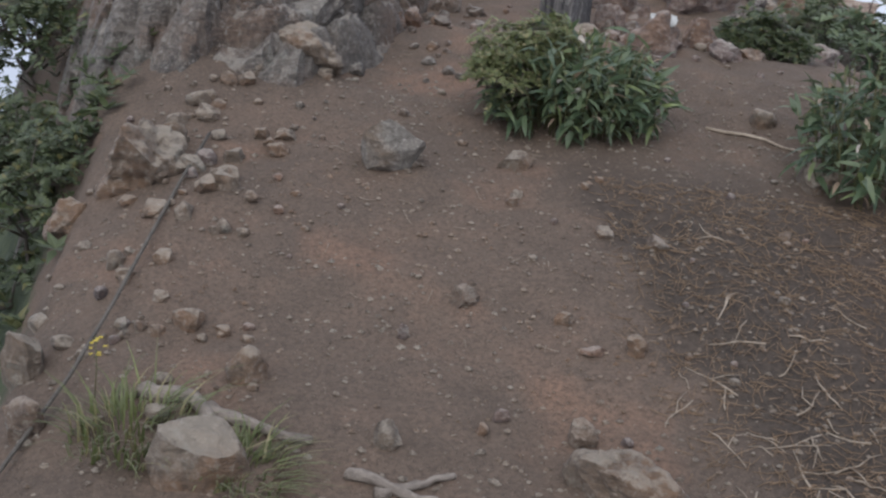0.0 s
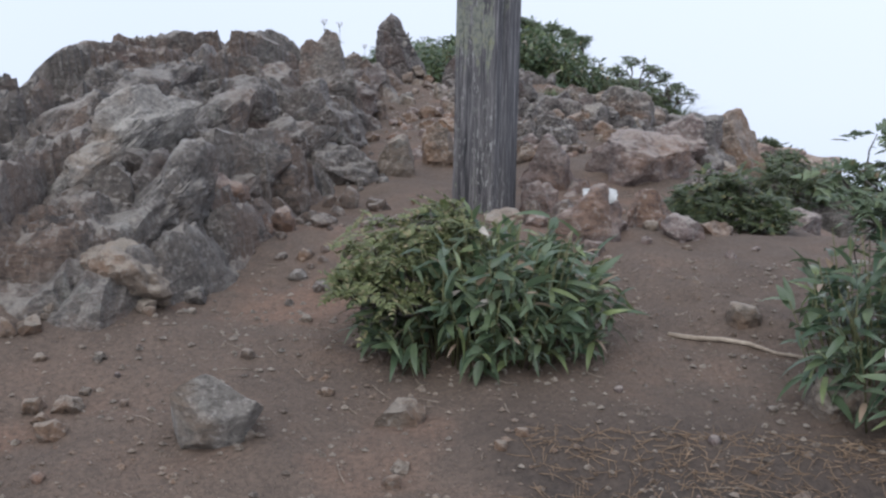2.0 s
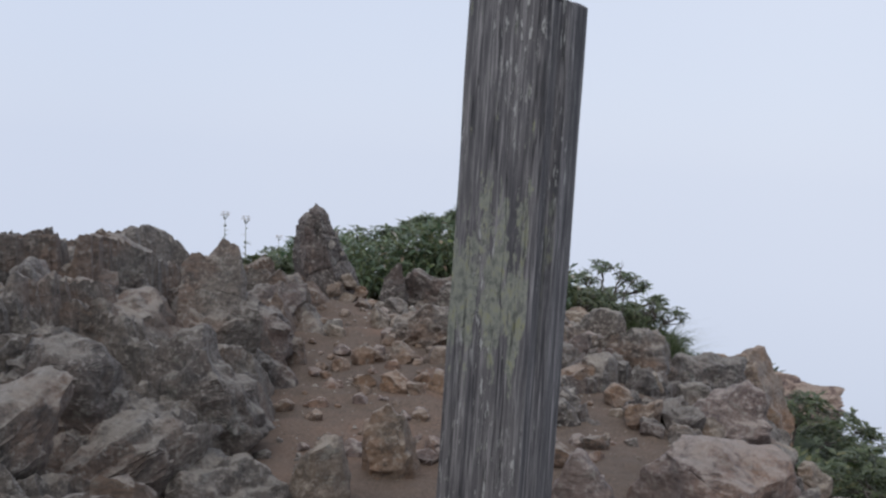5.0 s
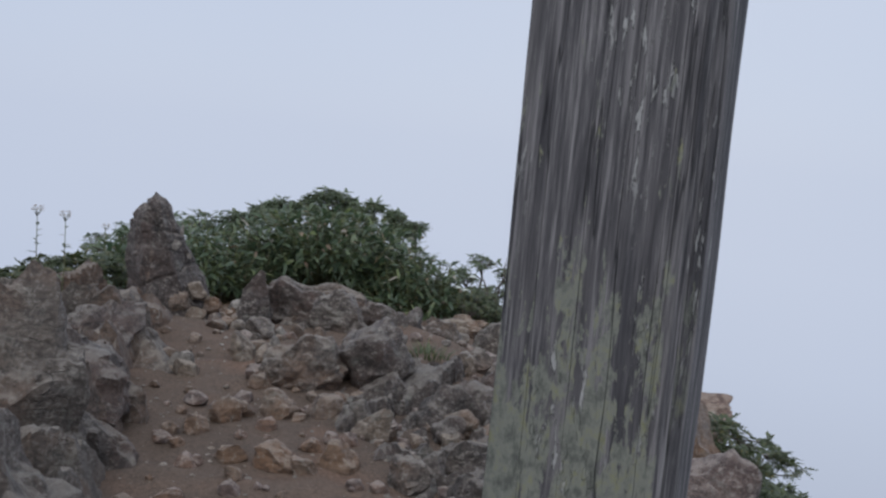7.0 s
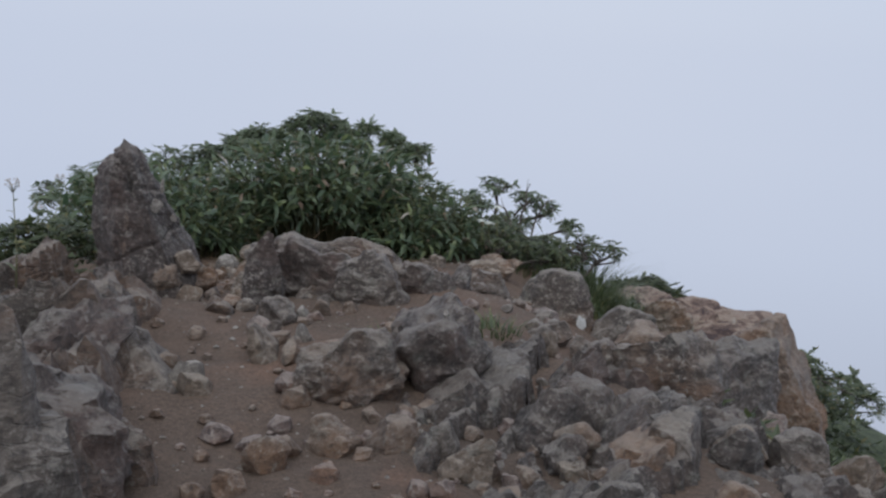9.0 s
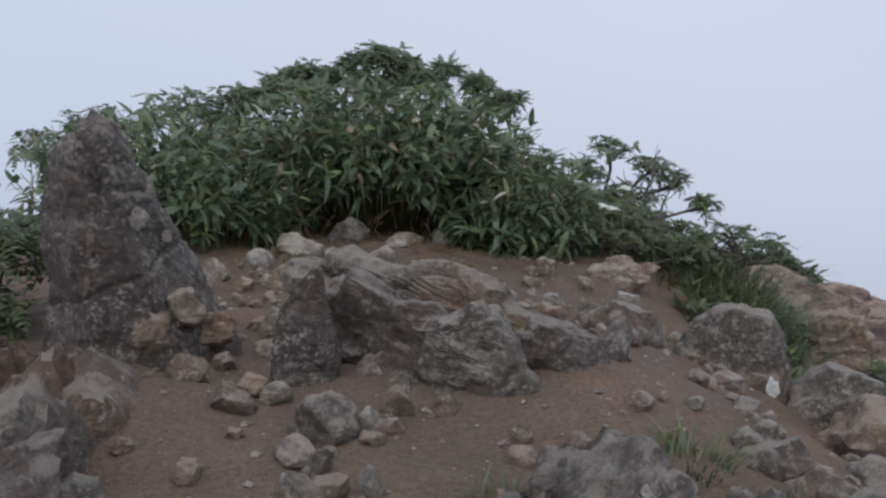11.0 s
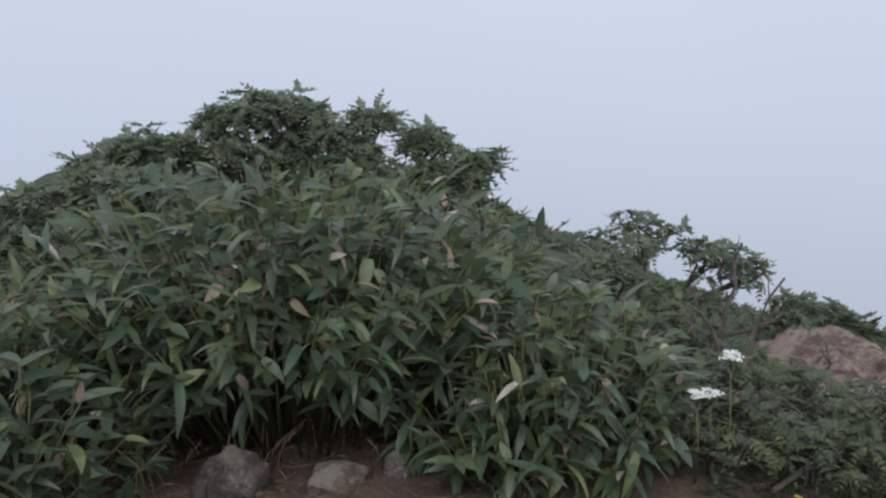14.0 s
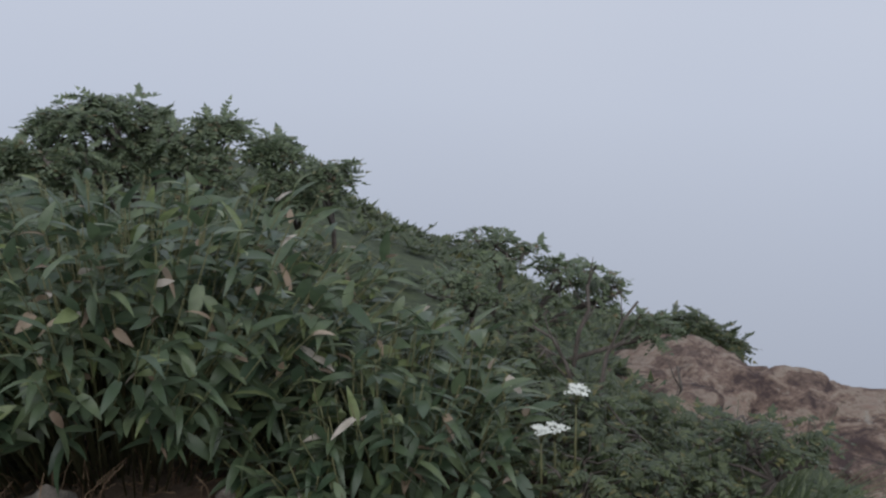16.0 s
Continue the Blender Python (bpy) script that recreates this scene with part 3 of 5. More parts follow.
rock(0.30, 11.61, 0.06, 0.05, 0.03, 16, 901, BROWN, rugged=0.8)
rock(1.32, 12.32, 0.11, 0.09, 0.07, 3, 908, TAN, rugged=0.8)
rock(2.18, 12.74, 0.22, 0.17, 0.08, -10, 915, PALE, cuts=13, rugged=0.75)
rock(1.21, 11.95, 0.12, 0.10, 0.08, -23, 922, PALE, cuts=13, rugged=0.75)
rock(0.78, 11.55, 0.07, 0.06, 0.05, 14, 929, RUST, rugged=0.8)
rock(2.40, 12.55, 0.20, 0.16, 0.10, 1, 936, PALE, cuts=13, rugged=0.75)
rock(0.43, 11.27, 0.08, 0.07, 0.06, -12, 943, BROWN, rugged=0.8)
rock(0.58, 11.48, 0.07, 0.06, 0.05, -25, 950, PALE, rugged=0.8)
rock(0.47, 11.45, 0.18, 0.15, 0.10, 12, 957, BROWN, cuts=13, rugged=0.75)
rock(0.66, 11.58, 0.09, 0.07, 0.05, -1, 964, RUST, rugged=0.8)
rock(1.53, 11.34, 0.20, 0.16, 0.10, -14, 971, BROWN, cuts=13, rugged=0.75)
rock(1.63, 11.15, 0.18, 0.14, 0.10, 23, 978, GREY, cuts=13, rugged=0.75)
rock(0.92, 11.40, 0.06, 0.05, 0.06, 10, 985, RUST, rugged=0.8)
rock(0.27, 11.62, 0.13, 0.10, 0.06, -3, 992, BROWN, cuts=13, rugged=0.75)
rock(1.82, 10.88, 0.40, 0.30, 0.26, -14, 1006, BROWN, "brown boulder with a broken rusty face", cuts=11, rugged=0.8)
rock(1.60, 11.02, 0.24, 0.19, 0.13, 21, 1006, BROWN, cuts=13, rugged=0.75)
rock(1.99, 11.49, 0.22, 0.18, 0.10, 8, 1013, BROWN, cuts=13, rugged=0.75)
rock(2.06, 11.27, 0.26, 0.20, 0.13, -5, 1020, GREY, cuts=13, rugged=0.75)
rock(0.52, 11.12, 0.06, 0.05, 0.07, -18, 1027, PALE, rugged=0.8)
rock(1.42, 11.06, 0.15, 0.12, 0.10, 19, 1034, TAN, cuts=13, rugged=0.75)
rock(1.46, 10.74, 0.16, 0.12, 0.12, 6, 1041, DARK, cuts=13, rugged=0.75)
rock(0.10, 10.78, 0.12, 0.09, 0.10, -7, 1048, PALE, cuts=13, rugged=0.75)
rock(0.26, 10.11, 0.14, 0.11, 0.10, -20, 1055, RUST, cuts=13, rugged=0.75)
rock(0.65, 10.20, 0.16, 0.13, 0.10, 17, 1062, RUST, cuts=13, rugged=0.75)
rock(0.78, 10.13, 0.09, 0.07, 0.09, 4, 1069, GREY, rugged=0.8)
rock(0.80, 9.97, 0.16, 0.13, 0.11, -9, 1076, TAN, cuts=13, rugged=0.75)
rock(0.47, 10.24, 0.18, 0.15, 0.10, -22, 1083, RUST, cuts=13, rugged=0.75)
rock(1.08, 9.68, 0.22, 0.19, 0.15, 15, 1090, BROWN, cuts=13, rugged=0.75)
rock(0.26, 9.67, 0.13, 0.10, 0.07, 2, 1097, TAN, cuts=13, rugged=0.75)
rock(0.88, 9.59, 0.10, 0.08, 0.08, -11, 1104, BROWN, rugged=0.8)
rock(0.43, 9.62, 0.21, 0.17, 0.08, -24, 1111, RUST, cuts=13, rugged=0.75)
rock(0.62, 9.62, 0.18, 0.14, 0.08, 13, 1118, TAN, cuts=13, rugged=0.75)
rock(1.68, 9.63, 0.13, 0.10, 0.07, 0, 1125, PALE, cuts=13, rugged=0.75)
rock(1.80, 9.33, 0.17, 0.14, 0.09, -13, 1132, TAN, cuts=13, rugged=0.75)
rock(1.24, 9.66, 0.10, 0.08, 0.07, 24, 1139, PALE, rugged=0.8)
rock(0.12, 10.72, 0.12, 0.10, 0.08, 11, 1146, TAN, cuts=13, rugged=0.75)
rock(2.24, 10.28, 0.21, 0.20, 0.16, -2, 1153, TAN, cuts=13, rugged=0.75)
rock(2.48, 10.32, 0.16, 0.17, 0.11, -15, 1160, BROWN, cuts=13, rugged=0.75)
rock(1.45, 10.05, 0.26, 0.22, 0.16, 22, 1167, BROWN, cuts=13, rugged=0.75)
rock(1.12, 10.25, 0.24, 0.22, 0.16, 9, 1174, DARK, cuts=13, rugged=0.75)
rock(1.30, 10.45, 0.30, 0.24, 0.22, -4, 1181, DARK, cuts=13, rugged=0.75)
rock(0.48, 11.86, 0.24, 0.26, 0.27, -10, 227, SPIRE, "upright split block of brown-grey rock on the trail", rugged=1.0, cuts=12, tip=0.5, shear=-0.15, lean=8)
# the loose block that lies on the trail
rock(-0.23, 4.22, 0.27, 0.20, 0.145, -12, 41, PALE, "loose sharp-edged pale grey block lying on bare soil", lift=0.04, tilt=14, lean=-10, cuts=18, rugged=0.3, bands=0.3)
# the row of large outcrops, near to far
rock(1.42, 8.05, 0.70, 0.60, 0.28, 8, 78, PINK, "large flat-topped reddish boulder beside the wooden post", rugged=0.8)
rock(-0.45, 9.45, 0.56, 0.5, 0.66, -20, 91, GREY, "jagged grey outcrop standing on the crest of the ridge", tip=0.35, cuts=12)
rock(-0.46, 10.3, 1.0, 1.0, 0.26, 30, 33, DARK, "broad dark outcrop of cracked layered rock", tilt=-8, lean=14, cuts=13)
rock(-0.76, 9.2, 0.85, 0.9, 0.20, 12, 35, GREY, lean=18, cuts=12)
rock(0.92, 10.86, 0.40, 0.50, 0.31, -14, 61, DARK, "dark wet boulder with a rounded back and white streak", cuts=10, lift=-0.03)
rock(0.93, 10.70, 0.018, 0.05, 0.012, -10, 62, PALE, "white lichen streak on a dark boulder", "lichen_patch", lift=0.245, rugged=1.6)
rock(0.60, 10.66, 0.36, 0.28, 0.17, 24, 67, BROWN, "layered brown rib of bedrock with pale upper edges", "rock_slab", tilt=-10, lean=-18, cuts=13, bands=2.0)
rock(0.37, 11.02, 0.10, 0.22, 0.11, -24, 68, TAN, "split tan block lying in two halves on the trail", lift=0.01, lean=-16, cuts=16, rugged=0.4)
rock(0.46, 10.98, 0.08, 0.20, 0.09, -20, 69, TAN, "split tan block lying in two halves on the trail", lean=12, cuts=16, rugged=0.4)
rock(0.92, 11.72, 0.32, 0.30, 0.20, -12, 73, BROWN, "rounded grey-backed boulder with a dark underside", cuts=10, rugged=0.8)
rock(1.13, 11.82, 0.32, 0.24, 0.14, -20, 74, DARK, "dark cracked block with a paler top", cuts=12, rugged=0.9)
rock(1.31, 11.84, 0.12, 0.14, 0.11, 10, 75, DARK, "dark split block beside a boulder", cuts=14, rugged=0.5, bands=0.2)
rock(2.50, 11.65, 0.60, 0.45, 0.32, 12, 77, DARK)
marked = rock(1.97, 12.44, 0.50, 0.42, 0.30, 10, 52, BROWN, "large grey boulder with a white paint mark", rugged=0.7, lift=-0.07)
rock(2.92, 11.95, 0.62, 0.60, 0.62, -8, 29, RUST, "tall boulder with a broken orange-brown face", lift=-0.06, cuts=7, rugged=0.8)


def slab(a, b, wide, thick, roll, seed, material, label):
    """A long layered slab whose upper side runs from a to b."""
    a, b = Vector(a), Vector(b)
    run = b - a
    ob = new("rock_slab", rock_mesh(run.length, wide, thick * 1.3, seed, material, 5, 14, 1.1, bands=2.6))
    flat = math.degrees(math.atan2(run.y, run.x))
    dip = math.degrees(math.atan2(-run.z, math.hypot(run.x, run.y)))
    ob.matrix_world = Matrix.Translation((a + b) / 2 - Vector((0, 0, thick * 0.62))) @ pose(0, 0, 0, 0, 0, flat) @ pose(0, 0, 0, 0, dip, 0) @ pose(0, 0, 0, roll, 0, 0)
    tagged(ob, label, "boulder", "boulders of the ridge")


slab((-0.52, 10.52, 0.62), (0.04, 10.05, 0.34), 0.42, 0.34, 22, 88, GREY, "long smooth-faced slab of dark grey bedrock")
slab((-0.40, 9.85, 0.56), (-0.08, 9.55, 0.34), 0.30, 0.26, 18, 89, DARK, "long smooth-faced slab of dark grey bedrock")
slab((0.55, 12.58, 0.58), (1.36, 12.06, 0.42), 0.24, 0.20, 18, 64, BROWN, "long tilted slab of layered rock with moss")
slab((0.50, 12.12, 0.66), (1.00, 11.86, 0.50), 0.22, 0.28, 24, 66, DARK, "dark layered slab with cracked pale upper edge")
slab((0.52, 12.66, 0.46), (0.95, 12.62, 0.42), 0.20, 0.16, 10, 65, GREY, "grey weathered slab sunk in soil")
rock(4.32, 15.92, 1.9, 1.7, 0.36, 10, 57, DOME, "wide bare dome of pinkish brown rock on the slope", lift=-0.17, lean=1, cuts=7, rugged=1.35, bands=1.6)
rock(3.75, 15.75, 0.5, 0.4, 0.14, 30, 58, DOME, "pale broken ledge on a dome of rock", lift=-0.05, cuts=13)
rock(0.50, 2.56, 0.32, 0.17, 0.10, -38, 321, TAN, "long brown stone sunk in the soil beside twigs")
rock(-0.53, 2.48, 0.24, 0.22, 0.11, 10, 116, TAN, "rounded tan boulder among grass tufts", rugged=0.6)
rock(-0.66, 5.15, 0.34, 0.34, 0.14, 20, 127, TAN)
rock(0.96, 5.95, 0.15, 0.12, 0.022, 20, 71, WHITE, "chalk-white splash of bird lime on a reddish rock", "white_patch", lift=0.155, tilt=20, rugged=1.6)
rock(0.17, 6.2, 0.085, 0.07, 0.05, 10, 72, PALE, "small white angular stone on the trail")

for x, y, long, turn, tilt, seed, mat in ((-0.62, 5.55, 0.95, -30, 24, 301, GREY), (-0.86, 5.9, 1.0, -34, 26, 302, PALE), (-0.52, 6.35, 0.85, -28, 20, 303, GREY), (-1.05, 6.5, 0.95, -36, 24, 304, GREY),
                                        (-0.75, 7.05, 0.9, -30, 22, 305, GREY), (-0.50, 7.6, 0.8, -40, 18, 306, GREY), (-1.1, 7.5, 0.9, -34, 24, 307, DARK), (-0.25, 10.75, 0.9, -30, 14, 308, DARK)):
    rock(x, y, 0.24, long, 0.13, turn, seed, mat, "slanting rib of grey layered rock on the ridge flank", "rock_slab", lift=0.10, tilt=tilt, lean=-12, cuts=12, rugged=1.2)


def spire(x, y, z):
    """A leaning pointed rock: a many-faced shaft that narrows to a blunt tip, with cracks across it."""
    rnd = random.Random(41)
    planes = [(math.tau * (i + rnd.uniform(-0.25, 0.25)) / 7, rnd.uniform(0.78, 0.98)) for i in range(7)]
    cracks = ((Vector((0.25, 0.1, 1.0)).normalized(), 0.56), (Vector((1.0, 0.2, 0.42)).normalized(), 0.16), (Vector((0.8, -0.3, 0.75)).normalized(), 0.40), (Vector((-0.5, 0.2, 1.0)).normalized(), 0.30))
    rings, sides = 90, 120
    bm = bmesh.new()
    rows = []
    for i in range(rings + 1):
        u = i / rings
        h = 0.79 * u
        left = -0.22 + 0.02 * min(h / 0.3, 1) + 0.09 * step(0.62, 0.80, h) + 0.035 * step(0.74, 0.80, h)
        right = 0.43 - 0.375 * min(h, 0.66) / 0.66 - 0.085 * step(0.64, 0.80, h) - 0.05 * step(0.74, 0.80, h)
        deep = 0.36 * (1 - 0.78 * u ** 1.1) * (1 - 0.6 * step(0.72, 0.80, h))
        row = []
        for j in range(sides):
            a = math.tau * j / sides
            r = min(d / max(math.cos(a - b), 0.15) for b, d in planes)
            r = min(r, 1.12)
            p = Vector(((left + right) / 2 + (right - left) / 2 * r * math.cos(a), deep * r * math.sin(a), h))
            out = Vector((math.cos(a), math.sin(a), 0.25)).normalized()
            k = noise.fractal(p * 5.5, 0.9, 2.1, 6) * 0.018 + noise.fractal(p * 26, 0.8, 2.1, 4) * 0.006
            k += (noise.cell(p * 9) - 0.5) * 0.004
            for n, at in cracks:
                gap = abs(p.dot(n) - at + noise.noise(p * 7) * 0.035)
                k -= 0.012 * max(0.0, 1 - gap / 0.012)
            row.append(bm.verts.new(p + out * k))
        rows.append(row)
    for lower, upper in zip(rows, rows[1:]):
        for j in range(sides):
            bm.faces.new((lower[j], lower[(j + 1) % sides], upper[(j + 1) % sides], upper[j]))
    bm.faces.new(rows[-1])
    me = bpy.data.meshes.new("rock_spire")
    bm.to_mesh(me)
    bm.free()
    me.materials.append(SPIRE)
    me.polygons.foreach_set("use_smooth", [True] * len(me.polygons))
    me.set_sharp_from_angle(angle=radians(40))
    ob = new("rock_spire", me)
    ob.matrix_world = pose(x, y, z)
    tagged(ob, "tall pointed dark rock spire with pale lichen streaks", "boulder", "boulders of the ridge")
    for px, pz, w, h, seed, material, name, label in (
        (0.09, 0.235, 0.14, 0.09, 811, RUST, "foot_block", "broken brown block at the foot of the spire"),
        (0.17, 0.29, 0.12, 0.08, 812, TAN, "foot_block", "broken brown block at the foot of the spire"),
        (0.25, 0.21, 0.15, 0.08, 813, RUST, "foot_block", "broken brown block at the foot of the spire"),
        (0.05, 0.53, 0.055, 0.05, 814, PALE, "lichen_patch", "white lichen patch"),
        (-0.07, 0.47, 0.02, 0.06, 815, GREY, "lichen_patch", "white lichen streak"),
        (0.08, 0.60, 0.02, 0.06, 816, PALE, "lichen_patch", "white lichen streak"),
        (-0.08, 0.36, 0.018, 0.05, 817, GREY, "lichen_patch", "white lichen streak"),
        (0.12, 0.47, 0.03, 0.03, 818, PALE, "lichen_patch", "white lichen patch"),
    ):
        face = min((v.co for v in me.vertices if abs(v.co.x - px) < 0.03 and abs(v.co.z - pz) < 0.03), key=lambda c: c.y)
        thick = 0.10 if name == "foot_block" else 0.007
        piece = new(name, rock_mesh(w, thick, h, seed, material, 4 if thick > 0.05 else 3, 8, 1.0 if thick > 0.05 else 1.4))
        piece.parent = ob
        piece.matrix_local = pose(px, face.y + (0.04 if thick > 0.05 else 0.003), pz, -18, 0, 0)
        tagged(piece, label)


spire(0.0, 12.25, 0.265)


def paint_mark(target, x, z, r):
    """A blot of white paint on the trail side of a boulder."""
    places = [target.matrix_world @ v.co for v in target.data.vertices]
    spot = min((p for p in places if abs(p.x - x) < 0.05 and abs(p.z - z) < 0.05), key=lambda p: p.y)
    ob = new("paint_mark", rock_mesh(r * 1.7, 0.012, r * 2.0, 14, WHITE, 4, 7, 1.6))
    ob.matrix_world = pose(spot.x, spot.y + 0.002, spot.z, -18, 0, 8)
    tagged(ob, "white paint trail mark on a grey boulder", "trail mark")


scene.view_layers[0].update()
paint_mark(marked, 2.11, 0.25, 0.030)
slab((0.60, 12.48, 0.615), (1.28, 12.02, 0.465), 0.09, 0.09, 20, 85, BROWN, "thin layered rib along the top of a slab")
slab((0.68, 12.62, 0.575), (1.34, 12.18, 0.44), 0.08, 0.09, 14, 86, DARK, "thin layered rib along the top of a slab")
slab((0.78, 12.34, 0.535), (0.98, 12.20, 0.50), 0.09, 0.05, 10, 83, MOSS, "cushion of brown-green moss on a rock slab")
slab((1.00, 12.20, 0.50), (1.20, 12.06, 0.455), 0.08, 0.05, 10, 84, MOSS, "cushion of brown-green moss on a rock slab")


def scatter_rocks():
    """Lesser blocks that fill the rocky left flank and the broken ground beyond the post."""
    rnd = random.Random(5)
    shared = {}
    for i in range(96):
        if i >= 73:
            x, y, s = rnd.uniform(2.0, 4.6), rnd.uniform(6.8, 13.5), rnd.uniform(0.2, 0.6)
            mat = rnd.choice((GREY, PINK, RUST))
        elif i < 33:
            x, y, s = rnd.uniform(-1.75, -0.5), rnd.uniform(4.9, 11.2), rnd.uniform(0.10, 0.34)
            mat = rnd.choice((GREY, DARK, GREY, PINK))
        else:
            x, y, s = rnd.uniform(0.75, 2.3), rnd.uniform(8.4, 10.3), rnd.uniform(0.07, 0.22)
            mat = rnd.choice((BROWN, TAN, DARK, RUST, BROWN))
        key = (mat.name, i % 4)
        if key not in shared:
            shared[key] = rock_mesh(1.0, rnd.uniform(0.7, 1.1), rnd.uniform(0.55, 0.85), 200 + i, mat, 4, 11)
        ob = new("boulder" if s > 0.25 else "stone", shared[key])
        ob.matrix_world = pose(x, y, ground(x, y) + s * 0.10, rnd.uniform(-20, 20), rnd.uniform(-20, 20), rnd.uniform(0, 360)) @ Matrix.Scale(s, 4)
        tagged(ob, ROCK_WORDS[mat], "boulder" if s > 0.25 else "stone", "boulders of the ridge" if s > 0.25 else "stones of the ridge")


scatter_rocks()


# ---- the post ----
def build_post():
    s, height, per, rows = 0.225, 1.605, 10, 64
    ring = []
    for k in range(4):
        for i in range(per):
            u = -1 + 2 * i / per
            p = Vector((u, -1)) if k == 0 else Vector((1, u)) if k == 1 else Vector((-u, 1)) if k == 2 else Vector((-1, -u))
            m = max(abs(p.x), abs(p.y)) * 1.0
            c = min(abs(p.x), abs(p.y))
            ring.append(p * (1 - 0.055 * max(0, (c - 0.8) / 0.2) ** 2) * m)
    verts, n = [], len(ring)
    for j in range(rows + 1):
        z = -0.25 + (height + 0.25) * j / rows
        for p in ring:
            q = Vector((p.x * s / 2, p.y * s / 2, z))
            k = 0.004 * noise.noise(Vector((p.x * 9, p.y * 9, z * 2.2))) + 0.002 * noise.noise(Vector((p.x * 24, p.y * 24, z * 5)))
            groove = -0.016 if p.x > 0.99 and -0.65 < p.y < -0.15 else 0
            verts.append(q + Vector((p.x, p.y, 0)).normalized() * (k + groove))
    faces = [(j * n + i, j * n + (i + 1) % n, (j + 1) * n + (i + 1) % n, (j + 1) * n + i) for j in range(rows) for i in range(n)]
    top = rows * n
    for scale, up in ((0.93, 0.007), (0.55, 0.010)):
        verts += [Vector((p.x * s / 2 * scale, p.y * s / 2 * scale, height + up + 0.003 * noise.noise(Vector((p.x * 6, p.y * 6, 2))))) for p in ring]
        faces += [(top + i, top + (i + 1) % n, top + n + (i + 1) % n, top + n + i) for i in range(n)]
        top += n
    faces.append(tuple(range(top, top + n)))
    ob = new("wooden_post", mesh_of("wooden_post", verts, faces, POST, True, 40))
    ob.matrix_world = pose(0.555, 7.03, 0.19, 0.4, 0.2, -36)
    tagged(ob, "weathered square grey timber post with lichen, set upright in stony ground", "post")


build_post()


# ---- plants ----
def blade(length, width, droop, fold=0.25, steps=5):
    """A pointed leaf along +y, folded along its midrib and drooping."""
    verts, faces = [], []
    for i in range(steps):
        t = i / (steps - 1)
        wide = width * 0.5 * max(0.04, math.sin(math.pi * min(1, 0.10 + 0.90 * t) ** 0.72) ** 0.8)
        a = droop * t
        y, z = length * (t - 0.18 * droop * t * t), -length * 0.5 * a * t
        verts += [(-wide, y, z + wide * fold), (0, y, z), (wide, y, z + wide * fold)]
        if i:
            k = 3 * i
            faces += [(k - 3, k - 2, k + 1, k), (k - 2, k - 1, k + 2, k + 1)]
    return verts, faces


def placed(piece, m):
    return [m @ Vector(v) for v in piece[0]], piece[1]


def sasa_bush(x, y, rx, ry, height, culms, leaf, parts, seed, label, base=None, material=None, dry=0.05, foot_at=0.72, rim=0.0, broad=1.0, low=0.25):
    """Bamboo grass: a dome of many canes, each with a fan of pointed leaves."""
    rnd = random.Random(seed)
    z0 = ground(x, y) if base is None else base
    bush = new("bamboo_grass_bush")
    bush.location = (x, y, z0)
    tagged(bush, label, "bush")
    shapes = [blade(leaf * a, leaf * b * broad, c) for a, b, c in ((1.0, 0.22, 0.4), (0.85, 0.26, 0.7), (1.2, 0.19, 0.9), (0.75, 0.29, 0.3))]
    meshes = [mesh_of("leaf", *s, material or SASA) for s in shapes]
    brown = [mesh_of("dry_leaf", *s, DRY) for s in shapes]
    stems, rest, found = Soup(), Soup(), []
    for c in range(culms):
        a, r = rnd.uniform(0, 2 * math.pi), math.sqrt(rnd.random()) * 0.97
        px, py = rx * r * math.cos(a), ry * r * math.sin(a)
        top = height * (rim + (1 - rim) * (1 - r ** 2.6) ** 0.5) * rnd.uniform(0.72, 1.08) + 0.1 * height
        foot = Vector((px * foot_at, py * foot_at, ground(x + px * foot_at, y + py * foot_at) - z0 - 0.02))
        head = Vector((px * 1.02, py * 1.02, foot.z + top))
        bend = (foot + head) / 2 + Vector((rnd.gauss(0, 0.02), rnd.gauss(0, 0.02), 0.1 * top))
        stems.tube([foot, bend, head], 0.0028, 0.0016, 4)
        for n in range(rnd.randint(6, 9)):
            t = rnd.uniform(low, 1.0)
            p = foot * (1 - t) ** 2 + bend * 2 * t * (1 - t) + head * t * t
            out = math.atan2(py, px) if rnd.random() < 0.62 else rnd.uniform(-math.pi, math.pi)
            az = math.degrees(out) - 90 + rnd.gauss(0, 48)
            el = rnd.gauss(28 if t > 0.8 else -4, 26)
            m = Matrix.Translation(p) @ pose(0, 0, 0, 0, 0, az) @ pose(0, 0, 0, el, rnd.gauss(0, 22), 0) @ Matrix.Scale(rnd.uniform(0.7, 1.2), 4)
            tip = m @ Vector((0, leaf, 0))
            found.append((tip.y - 0.35 * tip.z, m, rnd.randrange(4), rnd.random() < dry))
    found.sort(key=lambda f: f[0])
    gone = 0
    for rank, (key, m, kind, dead) in enumerate(found):
        if gone < parts and rank % 3 == 0 or dead:
            ob = under("dry_leaf" if dead else "leaf", (brown if dead else meshes)[kind], bush, "withered brown leaf" if dead else "")
            ob.matrix_local = m @ Matrix.Scale(0.75, 4) if dead else m
            gone += not dead
        else:
            rest.add(*placed(shapes[kind], m))
    tagged(under("undergrowth", stems.mesh("undergrowth", STALK), bush), kind="stuff")
    tagged(under("foliage", rest.mesh("foliage", material or SASA), bush), kind="stuff")
    return bush


